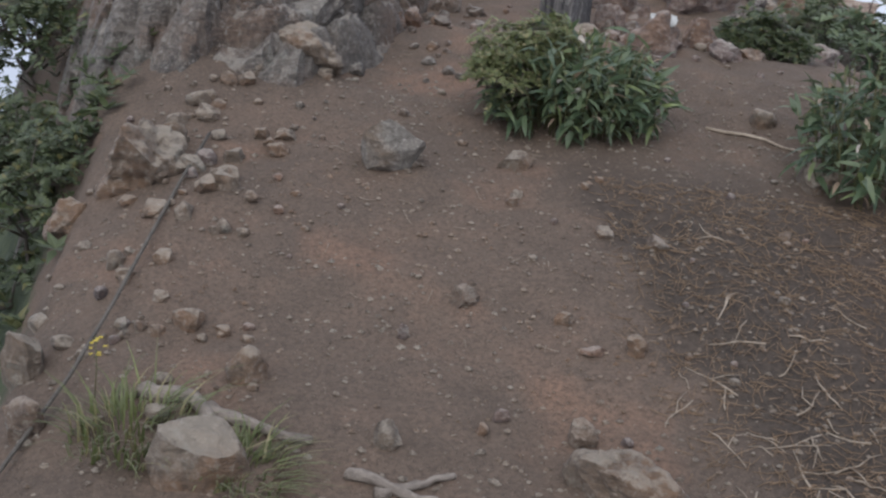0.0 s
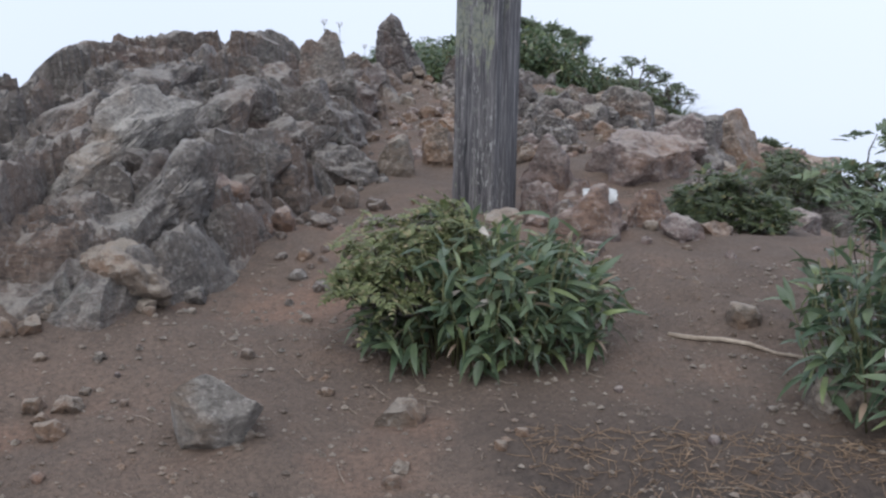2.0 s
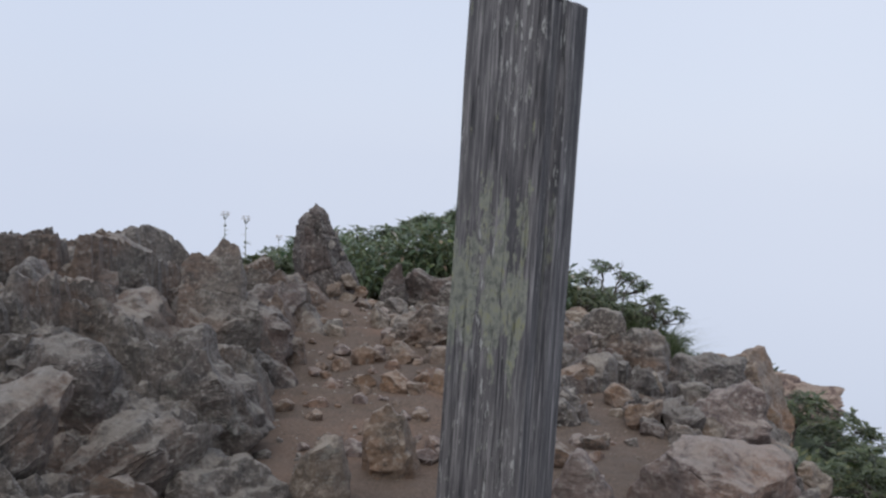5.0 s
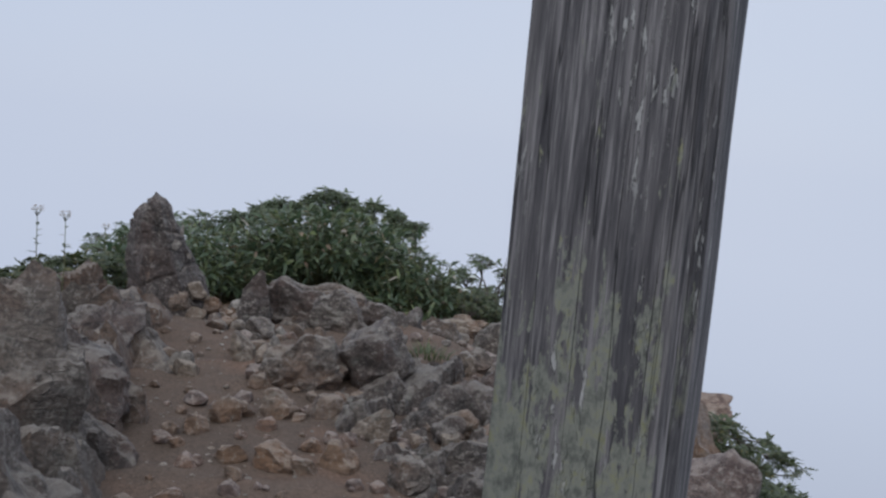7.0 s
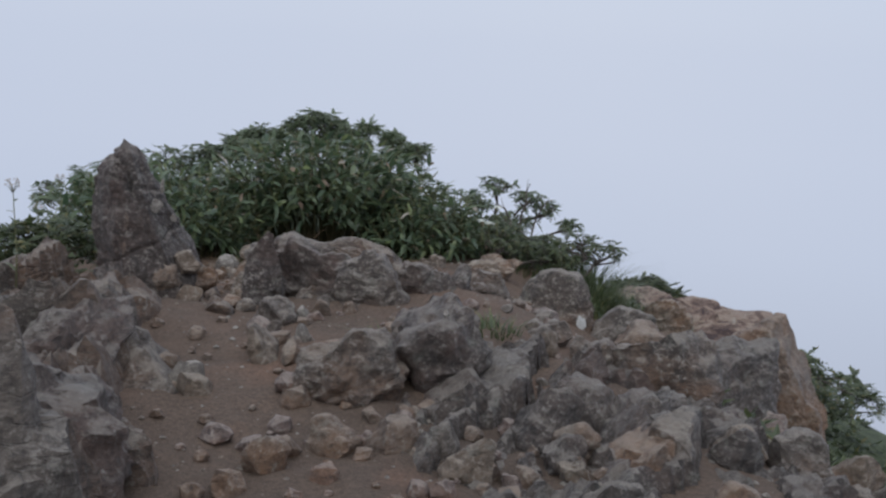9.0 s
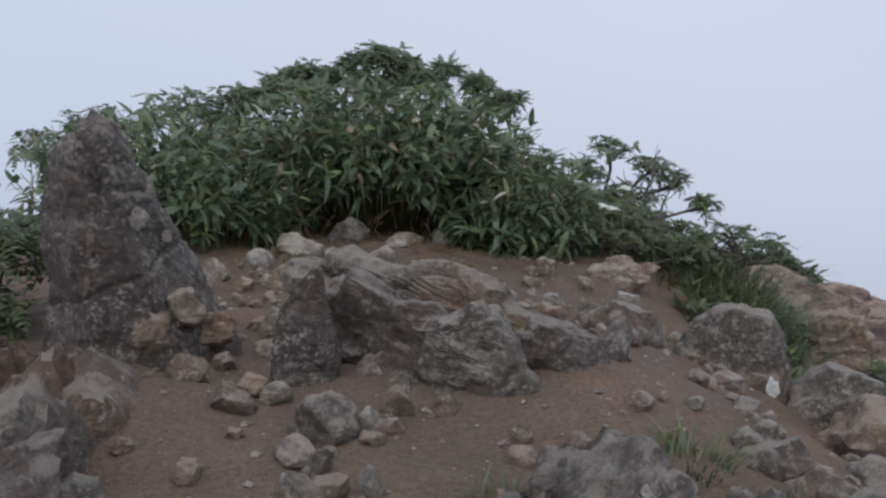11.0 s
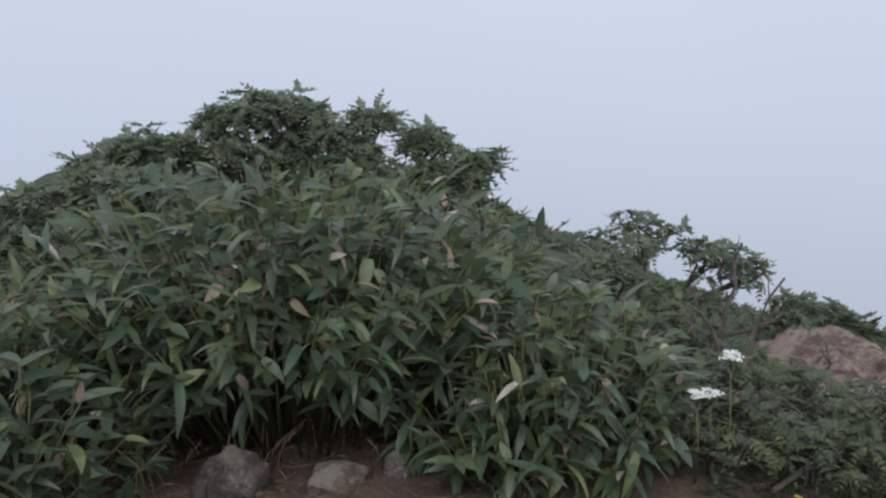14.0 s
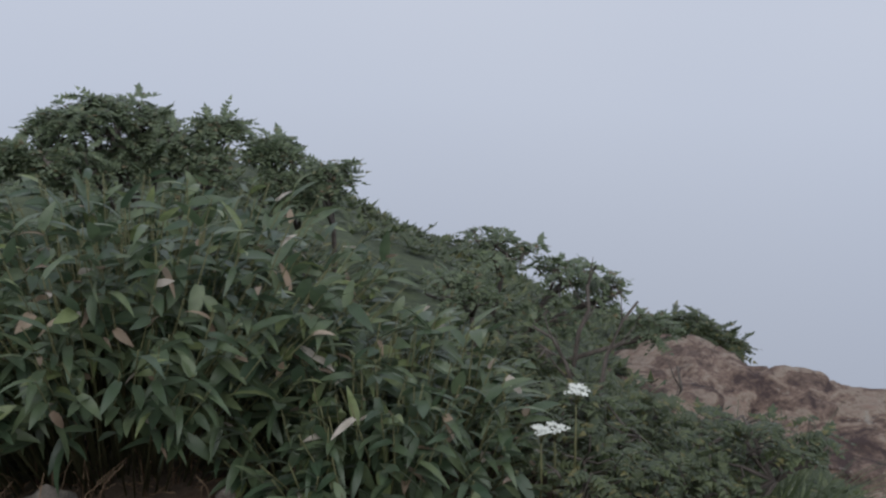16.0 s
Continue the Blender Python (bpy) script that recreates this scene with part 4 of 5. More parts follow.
def shrub(x, y, crowns, tips, seed, label, leaflet=0.032, name="shrub", material=None, base=None, bare=0.0):
    """A windswept shrub: bent trunk, limbs and twigs, ending in tufts of feathered leaves. crowns: (dx, dy, z, rx, ry, rz)."""
    rnd = random.Random(seed)
    z0 = shape(x, y) - 0.03 if base is None else base
    bush = new(name)
    bush.location = (x, y, z0)
    tagged(bush, label, "shrub")
    wood, leaves = Soup(), Soup()
    little = [((-0.42 * w, 0.0, 0.0), (0, 0.5, 0.06), (0.42 * w, 0.0, 0.0), (0, 1.0, -0.08)) for w in (0.95, 1.1)]
    anchors = []
    for dx, dy, cz, rx, ry, rz in crowns:
        hub = Vector((dx, dy, cz - z0 - rz * 0.55))
        knee = Vector((dx * 0.45 + rnd.gauss(0, 0.05), dy * 0.45 + rnd.gauss(0, 0.05), hub.z * 0.5))
        limb = [Vector((rnd.gauss(0, 0.02), rnd.gauss(0, 0.02), 0)), knee * 0.5 + Vector((rnd.gauss(0, 0.03), 0, 0)), knee, (knee + hub) / 2 + Vector((rnd.gauss(0, 0.03), rnd.gauss(0, 0.03), 0.01)), hub]
        wood.tube(limb, 0.012, 0.007, 6)
        for b in range(7):
            e = hub + Vector((rx * rnd.uniform(-0.75, 0.75), ry * rnd.uniform(-0.7, 0.7), rz * rnd.uniform(-0.3, 0.85)))
            mid = (hub + e) / 2 + Vector((rnd.gauss(0, 0.02), rnd.gauss(0, 0.02), -0.02))
            wood.tube([limb[3 if b % 2 else 4], mid, e], 0.007, 0.004, 5)
            anchors += [mid, e]
    for k in range(tips):
        dx, dy, cz, rx, ry, rz = crowns[k % len(crowns)]
        d = Vector((rnd.gauss(0, 1), rnd.gauss(0, 1), abs(rnd.gauss(0.1, 1)) if rnd.random() < 0.8 else rnd.gauss(0, 1))).normalized()
        r = rnd.uniform(0.55, 1.05) * (1 + 0.3 * noise.noise(d * 2.2 + Vector((seed, k % len(crowns), 0))))
        p = Vector((dx + rx * d.x * r, dy + ry * d.y * r, cz - z0 - rz * 0.35 + rz * 1.1 * d.z * r))
        near = min(anchors, key=lambda a: (a - p).length)
        wood.tube([near, (near + p) / 2 + Vector((rnd.gauss(0, 0.012), rnd.gauss(0, 0.012), -0.008)), p], 0.0035, 0.0016, 4)
        if rnd.random() < bare:
            continue
        turn = rnd.uniform(0, 360)
        for leaf_no in range(rnd.randint(4, 6)):
            m = Matrix.Translation(p) @ pose(0, 0, 0, 0, 0, turn + leaf_no * 72 + rnd.gauss(0, 14)) @ pose(0, 0, 0, rnd.gauss(6, 24), rnd.gauss(0, 20), 0)
            long = rnd.uniform(2.2, 3.4) * leaflet
            for i in range(9):
                t = 0.25 + 0.75 * (i // 2) / 4
                side = 0 if i == 8 else (62 if i % 2 else -62)
                q = m @ Matrix.Translation((0, long * t, -0.5 * long * t * t)) @ pose(0, 0, 0, rnd.gauss(-12, 10), 0, side) @ Matrix.Scale(leaflet * rnd.uniform(0.8, 1.15), 4)
                leaves.add([q @ Vector(v) for v in little[i % 2]], [(0, 1, 3), (1, 2, 3), (0, 2, 1)])
    under("trunk", wood.mesh("trunk", BARK), bush)
    tagged(under("crown", leaves.mesh("crown", material or ROWAN, False), bush), kind="stuff")
    return bush


def tuft(x, y, spread, tall, count, seed, material, label, base=None, lean=(0, 0), name="grass_tuft"):
    """A tuft of arching grass blades."""
    rnd = random.Random(seed)
    soup = Soup()
    z0 = ground(x, y) if base is None else base
    for i in range(count):
        a, r = rnd.uniform(0, 2 * math.pi), spread * math.sqrt(rnd.random())
        px, py = r * math.cos(a), r * math.sin(a)
        h = tall * rnd.uniform(0.5, 1.1)
        out = Vector((math.cos(a) * 0.5 + lean[0] + rnd.gauss(0, 0.3), math.sin(a) * 0.5 + lean[1] + rnd.gauss(0, 0.3), 0)) * h
        side = Vector((-out.y, out.x, 0)).normalized() * rnd.uniform(0.0028, 0.0055)
        foot = Vector((px, py, ground(x + px, y + py) - z0 - 0.015))
        verts = []
        for t in (0, 0.4, 0.75, 1.0):
            p = foot + out * t * t + Vector((0, 0, h * (t - 0.42 * t * t)))
            verts += [p - side * (1 - 0.92 * t), p + side * (1 - 0.92 * t)]
        soup.add(verts, [(0, 1, 3, 2), (2, 3, 5, 4), (4, 5, 7, 6)])
    ob = new(name, soup.mesh(name, material))
    ob.location = (x, y, z0)
    return tagged(ob, label, "grass", kind="stuff")


sasa_bush(0.47, 4.88, 0.42, 0.33, 0.36, 230, 0.095, 190, 3, "low dense dome of green bamboo grass growing on bare soil")
sasa_bush(1.62, 4.55, 0.34, 0.45, 0.46, 110, 0.10, 90, 4, "leafy green bamboo grass clump at the edge of the trail")
sasa_bush(1.22, 14.74, 0.82, 0.64, 0.66, 520, 0.105, 290, 6, "broad thicket of bamboo grass with some withered leaves", dry=0.055, foot_at=0.48, rim=0.5, broad=1.15, low=0.42)
sasa_bush(1.80, 14.32, 0.44, 0.42, 0.44, 230, 0.095, 160, 7, "low bamboo grass spreading at the edge of a thicket", dry=0.05, broad=1.15)
sasa_bush(0.18, 14.55, 0.75, 0.62, 0.50, 330, 0.10, 120, 8, "dense bamboo grass under windswept shrubs", dry=0.02, broad=1.25, rim=0.15)
shrub(1.45, 15.7, ((-0.27, 0.00, 0.88, 0.10, 0.11, 0.08), (-0.17, -0.10, 0.93, 0.10, 0.11, 0.08), (-0.03, 0.00, 0.90, 0.10, 0.10, 0.08), (-0.27, -0.20, 0.80, 0.10, 0.10, 0.08), (-0.08, -0.10, 0.78, 0.12, 0.13, 0.09), (0.07, -0.10, 0.84, 0.09, 0.10, 0.07), (0.23, -0.10, 0.88, 0.06, 0.06, 0.04), (0.16, -0.20, 0.76, 0.09, 0.09, 0.07)), 270, 11, "windswept green shrub with feathered leaves above bamboo grass", leaflet=0.021)
shrub(2.1, 15.5, ((-0.26, 0.00, 0.82, 0.07, 0.07, 0.05), (-0.12, -0.10, 0.74, 0.10, 0.10, 0.07), (-0.25, -0.10, 0.71, 0.08, 0.08, 0.06)), 130, 36, "small windswept shrub at the end of a thicket", leaflet=0.021)
shrub(0.75, 15.5, ((0.25, 0.10, 0.81, 0.08, 0.08, 0.06), (0.12, 0.10, 0.81, 0.10, 0.11, 0.08), (0.00, 0.00, 0.76, 0.12, 0.12, 0.09), (0.11, -0.20, 0.74, 0.13, 0.14, 0.10)), 210, 12, "windswept green shrub behind the rock spire", leaflet=0.022)
shrub(0.1, 15.4, ((-0.25, 0, 0.52, 0.26, 0.26, 0.16), (0.15, 0, 0.62, 0.26, 0.26, 0.16), (0.45, 0.0, 0.68, 0.16, 0.2, 0.12), (0.35, -0.1, 0.5, 0.3, 0.26, 0.18), (-0.5, -0.1, 0.42, 0.26, 0.26, 0.15)), 260, 37, "windswept green shrub behind the rock spire", leaflet=0.022)
shrub(2.55, 15.1, ((-0.02, 0.05, 0.53, 0.12, 0.14, 0.07), (0.2, 0.0, 0.44, 0.11, 0.14, 0.07), (-0.18, 0.0, 0.42, 0.12, 0.14, 0.08), (0.34, 0.0, 0.36, 0.10, 0.12, 0.06), (0.47, -0.15, 0.27, 0.07, 0.08, 0.05), (0.1, 0.0, 0.30, 0.16, 0.16, 0.08)), 110, 13, "thin open shrub with bare curved branches beside the thicket", leaflet=0.02, bare=0.15)
shrub(2.3, 14.75, ((0.0, 0.0, 0.28, 0.26, 0.2, 0.14), (-0.25, -0.15, 0.27, 0.24, 0.2, 0.14), (0.3, -0.1, 0.14, 0.22, 0.2, 0.12)), 170, 14, "low herbs and twigs filling the edge of the thicket", leaflet=0.022, material=FERN)
shrub(2.32, 14.3, ((0.0, 0.0, 0.28, 0.26, 0.25, 0.14), (0.3, 0.0, 0.18, 0.26, 0.25, 0.14)), 100, 18, "low leafy herbs beside bamboo grass", leaflet=0.024, material=FERN, name="herb_patch")
shrub(-0.42, 12.75, ((0.0, 0.0, 0.56, 0.26, 0.22, 0.14), (-0.3, 0.0, 0.48, 0.3, 0.25, 0.16), (-0.1, -0.25, 0.40, 0.25, 0.2, 0.12)), 130, 19, "dark low shrub growing behind the rock spire", material=FERN)
shrub(1.50, 6.50, ((0.05, 0, 0.44, 0.17, 0.18, 0.10), (-0.10, -0.1, 0.36, 0.14, 0.15, 0.10), (0.2, -0.12, 0.36, 0.15, 0.15, 0.10)), 130, 15, "low green scrub growing between the rocks", leaflet=0.022, material=FERN)
shrub(1.75, 4.75, ((-0.1, 0.1, 0.72, 0.2, 0.2, 0.2), (0.15, 0.1, 0.85, 0.25, 0.2, 0.2)), 80, 16, "upright leafy shrub standing behind bamboo grass", bare=0.2)
shrub(0.22, 4.92, ((0.0, 0.0, 0.50, 0.19, 0.2, 0.12), (-0.05, -0.14, 0.42, 0.18, 0.16, 0.12), (0.12, 0.08, 0.55, 0.14, 0.14, 0.09)), 170, 48, "yellow-green leafy herb growing through bamboo grass", leaflet=0.018, material=GRASS, name="herb_patch")
shrub(-1.75, 4.6, ((0.0, 0.0, -0.25, 0.4, 0.5, 0.25), (-0.3, 0.6, -0.2, 0.4, 0.5, 0.25), (-0.4, -0.5, -0.6, 0.4, 0.4, 0.25)), 260, 49, "dark scrub clinging to the steep side of the ridge", leaflet=0.03, material=FERN)
shrub(-2.1, 5.9, ((0.0, 0.0, 0.2, 0.45, 0.5, 0.28), (-0.3, 0.6, 0.1, 0.4, 0.5, 0.25), (0.2, 0.7, 0.45, 0.3, 0.4, 0.2)), 260, 50, "dark scrub clinging to the steep side of the ridge", leaflet=0.03, material=FERN)
shrub(-1.35, 5.2, ((0.0, 0.0, 0.15, 0.3, 0.4, 0.2), (-0.2, 0.6, 0.3, 0.3, 0.4, 0.2), (-0.1, -0.5, -0.05, 0.3, 0.3, 0.2)), 170, 26, "dark scrub clinging to the steep side of the ridge", leaflet=0.028, material=FERN)
shrub(4.62, 16.9, ((0.0, 0.0, -0.60, 0.17, 0.2, 0.10), (-0.2, 0.1, -0.64, 0.15, 0.2, 0.09), (0.18, -0.05, -0.68, 0.12, 0.16, 0.07)), 240, 27, "rounded dark bush behind a dome of rock", leaflet=0.026, material=FERN)
tuft(2.78, 13.95, 0.26, 0.38, 520, 21, LUSH, "rank green grass at the edge of the slope", lean=(0.2, 0))
tuft(2.7, 13.72, 0.30, 0.26, 420, 22, LUSH, "rank green grass at the edge of the slope")
tuft(3.4, 14.3, 0.3, 0.25, 240, 28, LUSH, "rank green grass at the edge of the slope")
tuft(-0.72, 2.62, 0.15, 0.17, 260, 23, GRASS, "yellow-green grass tuft growing beside a boulder", lean=(0.15, -0.1))
tuft(-0.42, 2.5, 0.12, 0.13, 190, 24, GRASS, "yellow-green grass tuft growing beside a boulder", lean=(0.4, -0.1))
tuft(1.28, 11.25, 0.10, 0.12, 110, 29, LUSH, "small green grass tuft between boulders")
tuft(0.80, 11.05, 0.08, 0.12, 90, 30, LUSH, "small green grass tuft between boulders")
tuft(1.02, 12.95, 0.07, 0.08, 80, 31, GRASS, "small green grass tuft on a mossy slab")
tuft(2.42, 12.6, 0.20, 0.30, 300, 32, LUSH, "rank green grass growing beside a marked boulder")
tuft(2.42, 13.95, 0.2, 0.14, 220, 33, LUSH, "low green grass at the edge of a thicket")
shrub(2.2, 13.98, ((0.0, 0.0, 0.30, 0.2, 0.16, 0.1), (0.25, 0.0, 0.24, 0.2, 0.16, 0.1)), 45, 34, "low leafy herbs beside bamboo grass", leaflet=0.02, material=FERN, name="herb_patch")
shrub(2.72, 14.0, ((0.0, 0.0, 0.32, 0.14, 0.14, 0.10), (0.2, 0.05, 0.24, 0.14, 0.14, 0.10), (-0.12, 0.0, 0.22, 0.14, 0.14, 0.10)), 40, 35, "low green scrub with grass on the falling slope", leaflet=0.02, material=FERN)
tuft(2.65, 14.75, 0.26, 0.16, 260, 41, LUSH, "rank green grass at the edge of the slope")
tuft(3.05, 15.0, 0.3, 0.18, 280, 42, LUSH, "rank green grass at the edge of the slope", lean=(0.3, 0))
tuft(3.3, 14.6, 0.25, 0.16, 220, 43, LUSH, "rank green grass at the edge of the slope", lean=(0.3, 0))
shrub(3.9, 18.6, ((0.0, 0.0, -0.62, 0.5, 0.4, 0.16), (-0.8, 0.2, -0.38, 0.45, 0.4, 0.15), (-1.5, 0.0, -0.15, 0.4, 0.4, 0.14)), 260, 44, "low bushes on the far crest of the ridge", leaflet=0.035, material=FERN)
shrub(3.0, 9.9, ((0.0, 0.0, -0.1, 0.4, 0.35, 0.14), (0.5, 0.5, -0.25, 0.4, 0.35, 0.14), (-0.3, -0.4, 0.05, 0.3, 0.3, 0.12)), 200, 46, "low green scrub on the side slope of the ridge", leaflet=0.026, material=FERN)
shrub(3.7, 13.0, ((0.0, 0.0, -0.3, 0.4, 0.35, 0.14), (0.5, 0.4, -0.55, 0.4, 0.35, 0.14)), 140, 47, "low green scrub on the side slope of the ridge", leaflet=0.026, material=FERN)


tuft(4.78, 16.35, 0.22, 0.14, 260, 51, LUSH, "low grass on the crest of a rock dome")
tuft(5.05, 16.0, 0.20, 0.12, 220, 52, LUSH, "low grass on the crest of a rock dome")
tuft(2.95, 14.05, 0.30, 0.16, 420, 53, LUSH, "rank green grass at the edge of the slope", lean=(0.2, -0.2))
tuft(0.62, 14.0, 0.16, 0.07, 120, 54, LUSH, "short green grass at the foot of a thicket")
tuft(1.62, 14.0, 0.12, 0.07, 90, 55, LUSH, "short green grass at the foot of a thicket")


def bare_branch(*bends):
    """A dark leafless branch through the given bends, with short side twigs."""
    rnd = random.Random(len(bends) + int(100 * bends[0][0]))
    s = Soup()
    pts = [Vector(b) for b in bends]
    s.tube(pts, 0.008, 0.004, 6)
    for p, q in zip(pts[1:], pts[2:]):
        way = (q - p).normalized() + Vector((rnd.gauss(0, 0.6), rnd.gauss(0, 0.3), 0.5))
        s.tube([p, p + way * 0.03, p + way * 0.055 + Vector((0, 0, 0.015))], 0.003, 0.0012, 4)
    ob = new("bare_branch", s.mesh("bare_branch", BARK))
    tagged(ob, "dark crooked leafless branch rising from scrub", "branch", "bare branches of the scrub")


bare_branch((2.58, 14.6, 0.0), (2.60, 14.58, 0.20), (2.63, 14.6, 0.33), (2.68, 14.61, 0.43), (2.73, 14.61, 0.49))
bare_branch((2.66, 14.5, 0.02), (2.74, 14.49, 0.13), (2.80, 14.48, 0.19), (2.83, 14.48, 0.24), (2.82, 14.5, 0.31))
bare_branch((2.55, 14.22, 0.12), (2.63, 14.21, 0.17), (2.71, 14.18, 0.2), (2.80, 14.16, 0.26), (2.89, 14.13, 0.31))
bare_branch((2.45, 14.46, 0.1), (2.43, 14.46, 0.32), (2.42, 14.48, 0.37), (2.39, 14.52, 0.44), (2.34, 14.55, 0.47))
bare_branch((2.54, 14.66, 0.1), (2.56, 14.66, 0.39), (2.59, 14.66, 0.46), (2.59, 14.68, 0.53), (2.62, 14.69, 0.59))


def ground_cover():
    """Small leafy rosettes that clothe the slopes below the bare crest."""
    rnd = random.Random(90)
    for label, x0, x1, y0, y1, count in (
        ("low leafy scrub cover on the far crest", 1.5, 6.5, 16.0, 20.5, 2200),
        ("low leafy scrub cover on the falling side slope", 2.3, 5.0, 9.5, 15.8, 1700),
        ("low leafy scrub cover on the steep side of the ridge", -4.0, -1.3, 2.5, 7.0, 1500),
    ):
        soup = Soup()
        for i in range(count):
            x, y = rnd.uniform(x0, x1), rnd.uniform(y0, y1)
            if noise.noise(Vector((x * 1.3, y * 1.3, 4))) < -0.15:
                continue
            p, turn = Vector((x, y, ground(x, y) + rnd.uniform(0.0, 0.06))), rnd.uniform(0, 360)
            for k in range(6):
                m = Matrix.Translation(p) @ pose(0, 0, 0, 0, 0, turn + k * 60 + rnd.gauss(0, 12)) @ pose(0, 0, 0, rnd.gauss(28, 18), 0, 0) @ Matrix.Scale(rnd.uniform(0.05, 0.10), 4)
                soup.add([m @ Vector(v) for v in ((-0.22, 0.35, 0.02), (0, 0, 0), (0.22, 0.35, 0.02), (0, 1.0, -0.12))], [(0, 1, 3), (1, 2, 3)])
        tagged(new("ground_cover", soup.mesh("ground_cover", FERN, False)), label, "scrub", kind="stuff")


ground_cover()


def tall_herb(x, y, top, seed):
    """A single upright herb with narrow leaves and a small seed head."""
    rnd = random.Random(seed)
    plant = new("tall_herb")
    z0 = shape(x, y) + 0.05
    plant.location = (x, y, z0)
    tagged(plant, "single upright herb with narrow leaves and seed head", "herb", "tall herbs on the ridge")
    h = top - z0
    stem, leaves, head = Soup(), Soup(), Soup()
    stem.tube([(0, 0, -0.05), (0.01, 0, h * 0.5), (0.0, 0.01, h)], 0.0035, 0.0015, 5)
    for i in range(11):
        t = rnd.uniform(0.35, 0.9)
        m = Matrix.Translation((0.005, 0, h * t)) @ pose(0, 0, 0, 0, 0, i * 137) @ pose(0, 0, 0, rnd.uniform(15, 45), 0, 0)
        leaves.add(*placed(blade(0.075 * (1.25 - t), 0.016, 0.6), m))
    for i in range(9):
        a = i * 2.4
        tip = Vector((0.022 * math.cos(a), 0.022 * math.sin(a), h + 0.02 + 0.012 * math.sin(i * 3)))
        stem.tube([(0, 0.01, h - 0.02), tip], 0.001, 0.0008, 3)
        for k in range(4):
            c = tip + Vector((rnd.gauss(0, 0.004), rnd.gauss(0, 0.004), rnd.gauss(0, 0.003)))
            head.add([c + Vector((0.003, 0, 0)), c + Vector((-0.002, 0.003, 0)), c + Vector((-0.002, -0.003, 0)), c + Vector((0, 0, 0.005))], [(0, 1, 3), (1, 2, 3), (2, 0, 3)])
    under("stalk", stem.mesh("stalk", STALK), plant)
    tagged(under("foliage", leaves.mesh("foliage", FERN), plant), kind="stuff")
    under("seed_head", head.mesh("seed_head", DRY, False), plant, "dry pale seed head")


tall_herb(-0.40, 13.9, 0.68, 1)
tall_herb(-0.58, 11.3, 0.98, 2)
tall_herb(-0.46, 11.35, 0.96, 3)
tall_herb(-0.50, 13.6, 0.55, 4)


# ---- bedrock ----
def outcrop(x0, x1, y0, y1, lift, edge, seed, material, label, rough=0.16, block=0.42):
    """A patch of bare bedrock: tilted, broken blocks that sink under the soil at its rim. edge: the rim's x as a function of y, on its trail side."""
    rnd = np.random.RandomState(seed)
    xs, ys = np.arange(x0, x1, 0.022), np.arange(y0, y1, 0.022)
    gx, gy = np.meshgrid(xs, ys)
    px, py = gx.ravel(), gy.ravel()
    warp = np.array([noise.noise(Vector((x * 3, y * 3, seed))) for x, y in zip(px, py)])
    u, v = (px * 0.86 - py * 0.5) + 0.09 * warp, (px * 0.5 + py * 0.86) * 0.5 - 0.06 * warp
    z, owner = np.zeros(len(px)), None
    for size, high in ((block, rough), (block * 0.36, rough * 0.42), (block * 0.14, rough * 0.15)):
        count = int((u.max() - u.min()) * (v.max() - v.min()) / (size * size * 0.8)) + 4
        su, sv = rnd.uniform(u.min(), u.max(), count), rnd.uniform(v.min(), v.max(), count)
        up, tu, tv = rnd.uniform(-1, 1, count), rnd.uniform(0.2, 1.6, count), rnd.uniform(-0.8, 0.8, count)
        best, second, who = np.full(len(u), 9e9), np.full(len(u), 9e9), np.zeros(len(u), int)
        for c in range(count):
            d = (u - su[c]) ** 2 + (v - sv[c]) ** 2
            closer = d < best
            second = np.where(closer, best, np.minimum(second, d))
            who, best = np.where(closer, c, who), np.where(closer, d, best)
        owner = who if owner is None else owner
        up *= 0.8
        gap = np.clip((np.sqrt(second) - np.sqrt(best)) / (0.10 * size), 0, 1)
        z += high * (0.7 * up[who] + (tu[who] * (u - su[who]) + tv[who] * (v - sv[who])) / size - 0.35 * (1 - gap))
    w, out = len(xs), []
    for i, (x, y) in enumerate(zip(px, py)):
        rim = min(step(y0, y0 + 0.5, y), step(y1, y1 - 0.5, y), edge(x, y))
        z[i] = min(max(z[i], -0.14), 0.15)
        fine = 0.018 * noise.fractal(Vector((x * 9, y * 9, seed)), 0.8, 2.1, 4)
        out.append((x, y, shape(x, y) - 0.13 + rim * (0.13 + lift + z[i] + fine)))
    blocks = {}
    for j in range(len(ys) - 1):
        for i in range(w - 1):
            k = j * w + i
            if max(out[k][2] - shape(*out[k][:2]), out[k + w + 1][2] - shape(*out[k + w + 1][:2])) > -0.10:
                blocks.setdefault(int(owner[k]), []).append((k, k + 1, k + w + 1, k + w))
    base = new("rock_outcrop")
    tagged(base, label, "rock outcrop")
    for faces in blocks.values():
        used = sorted({k for f in faces for k in f})
        index = {k: n for n, k in enumerate(used)}
        under("block", mesh_of("block", [out[k] for k in used], [tuple(index[k] for k in f) for f in faces], material, True, 34), base)


def flank(x, y):
    rim = ramp(y, (4.6, 5.0, 5.3, 5.7, 6, 7, 8, 9, 10, 11.3), (-.70, -.55, -.38, -.28, -.24, -.18, -.12, -.08, -.06, -.05))
    return min(step(rim + 0.04, rim - 0.16, x), step(-2.1, -1.6, x))


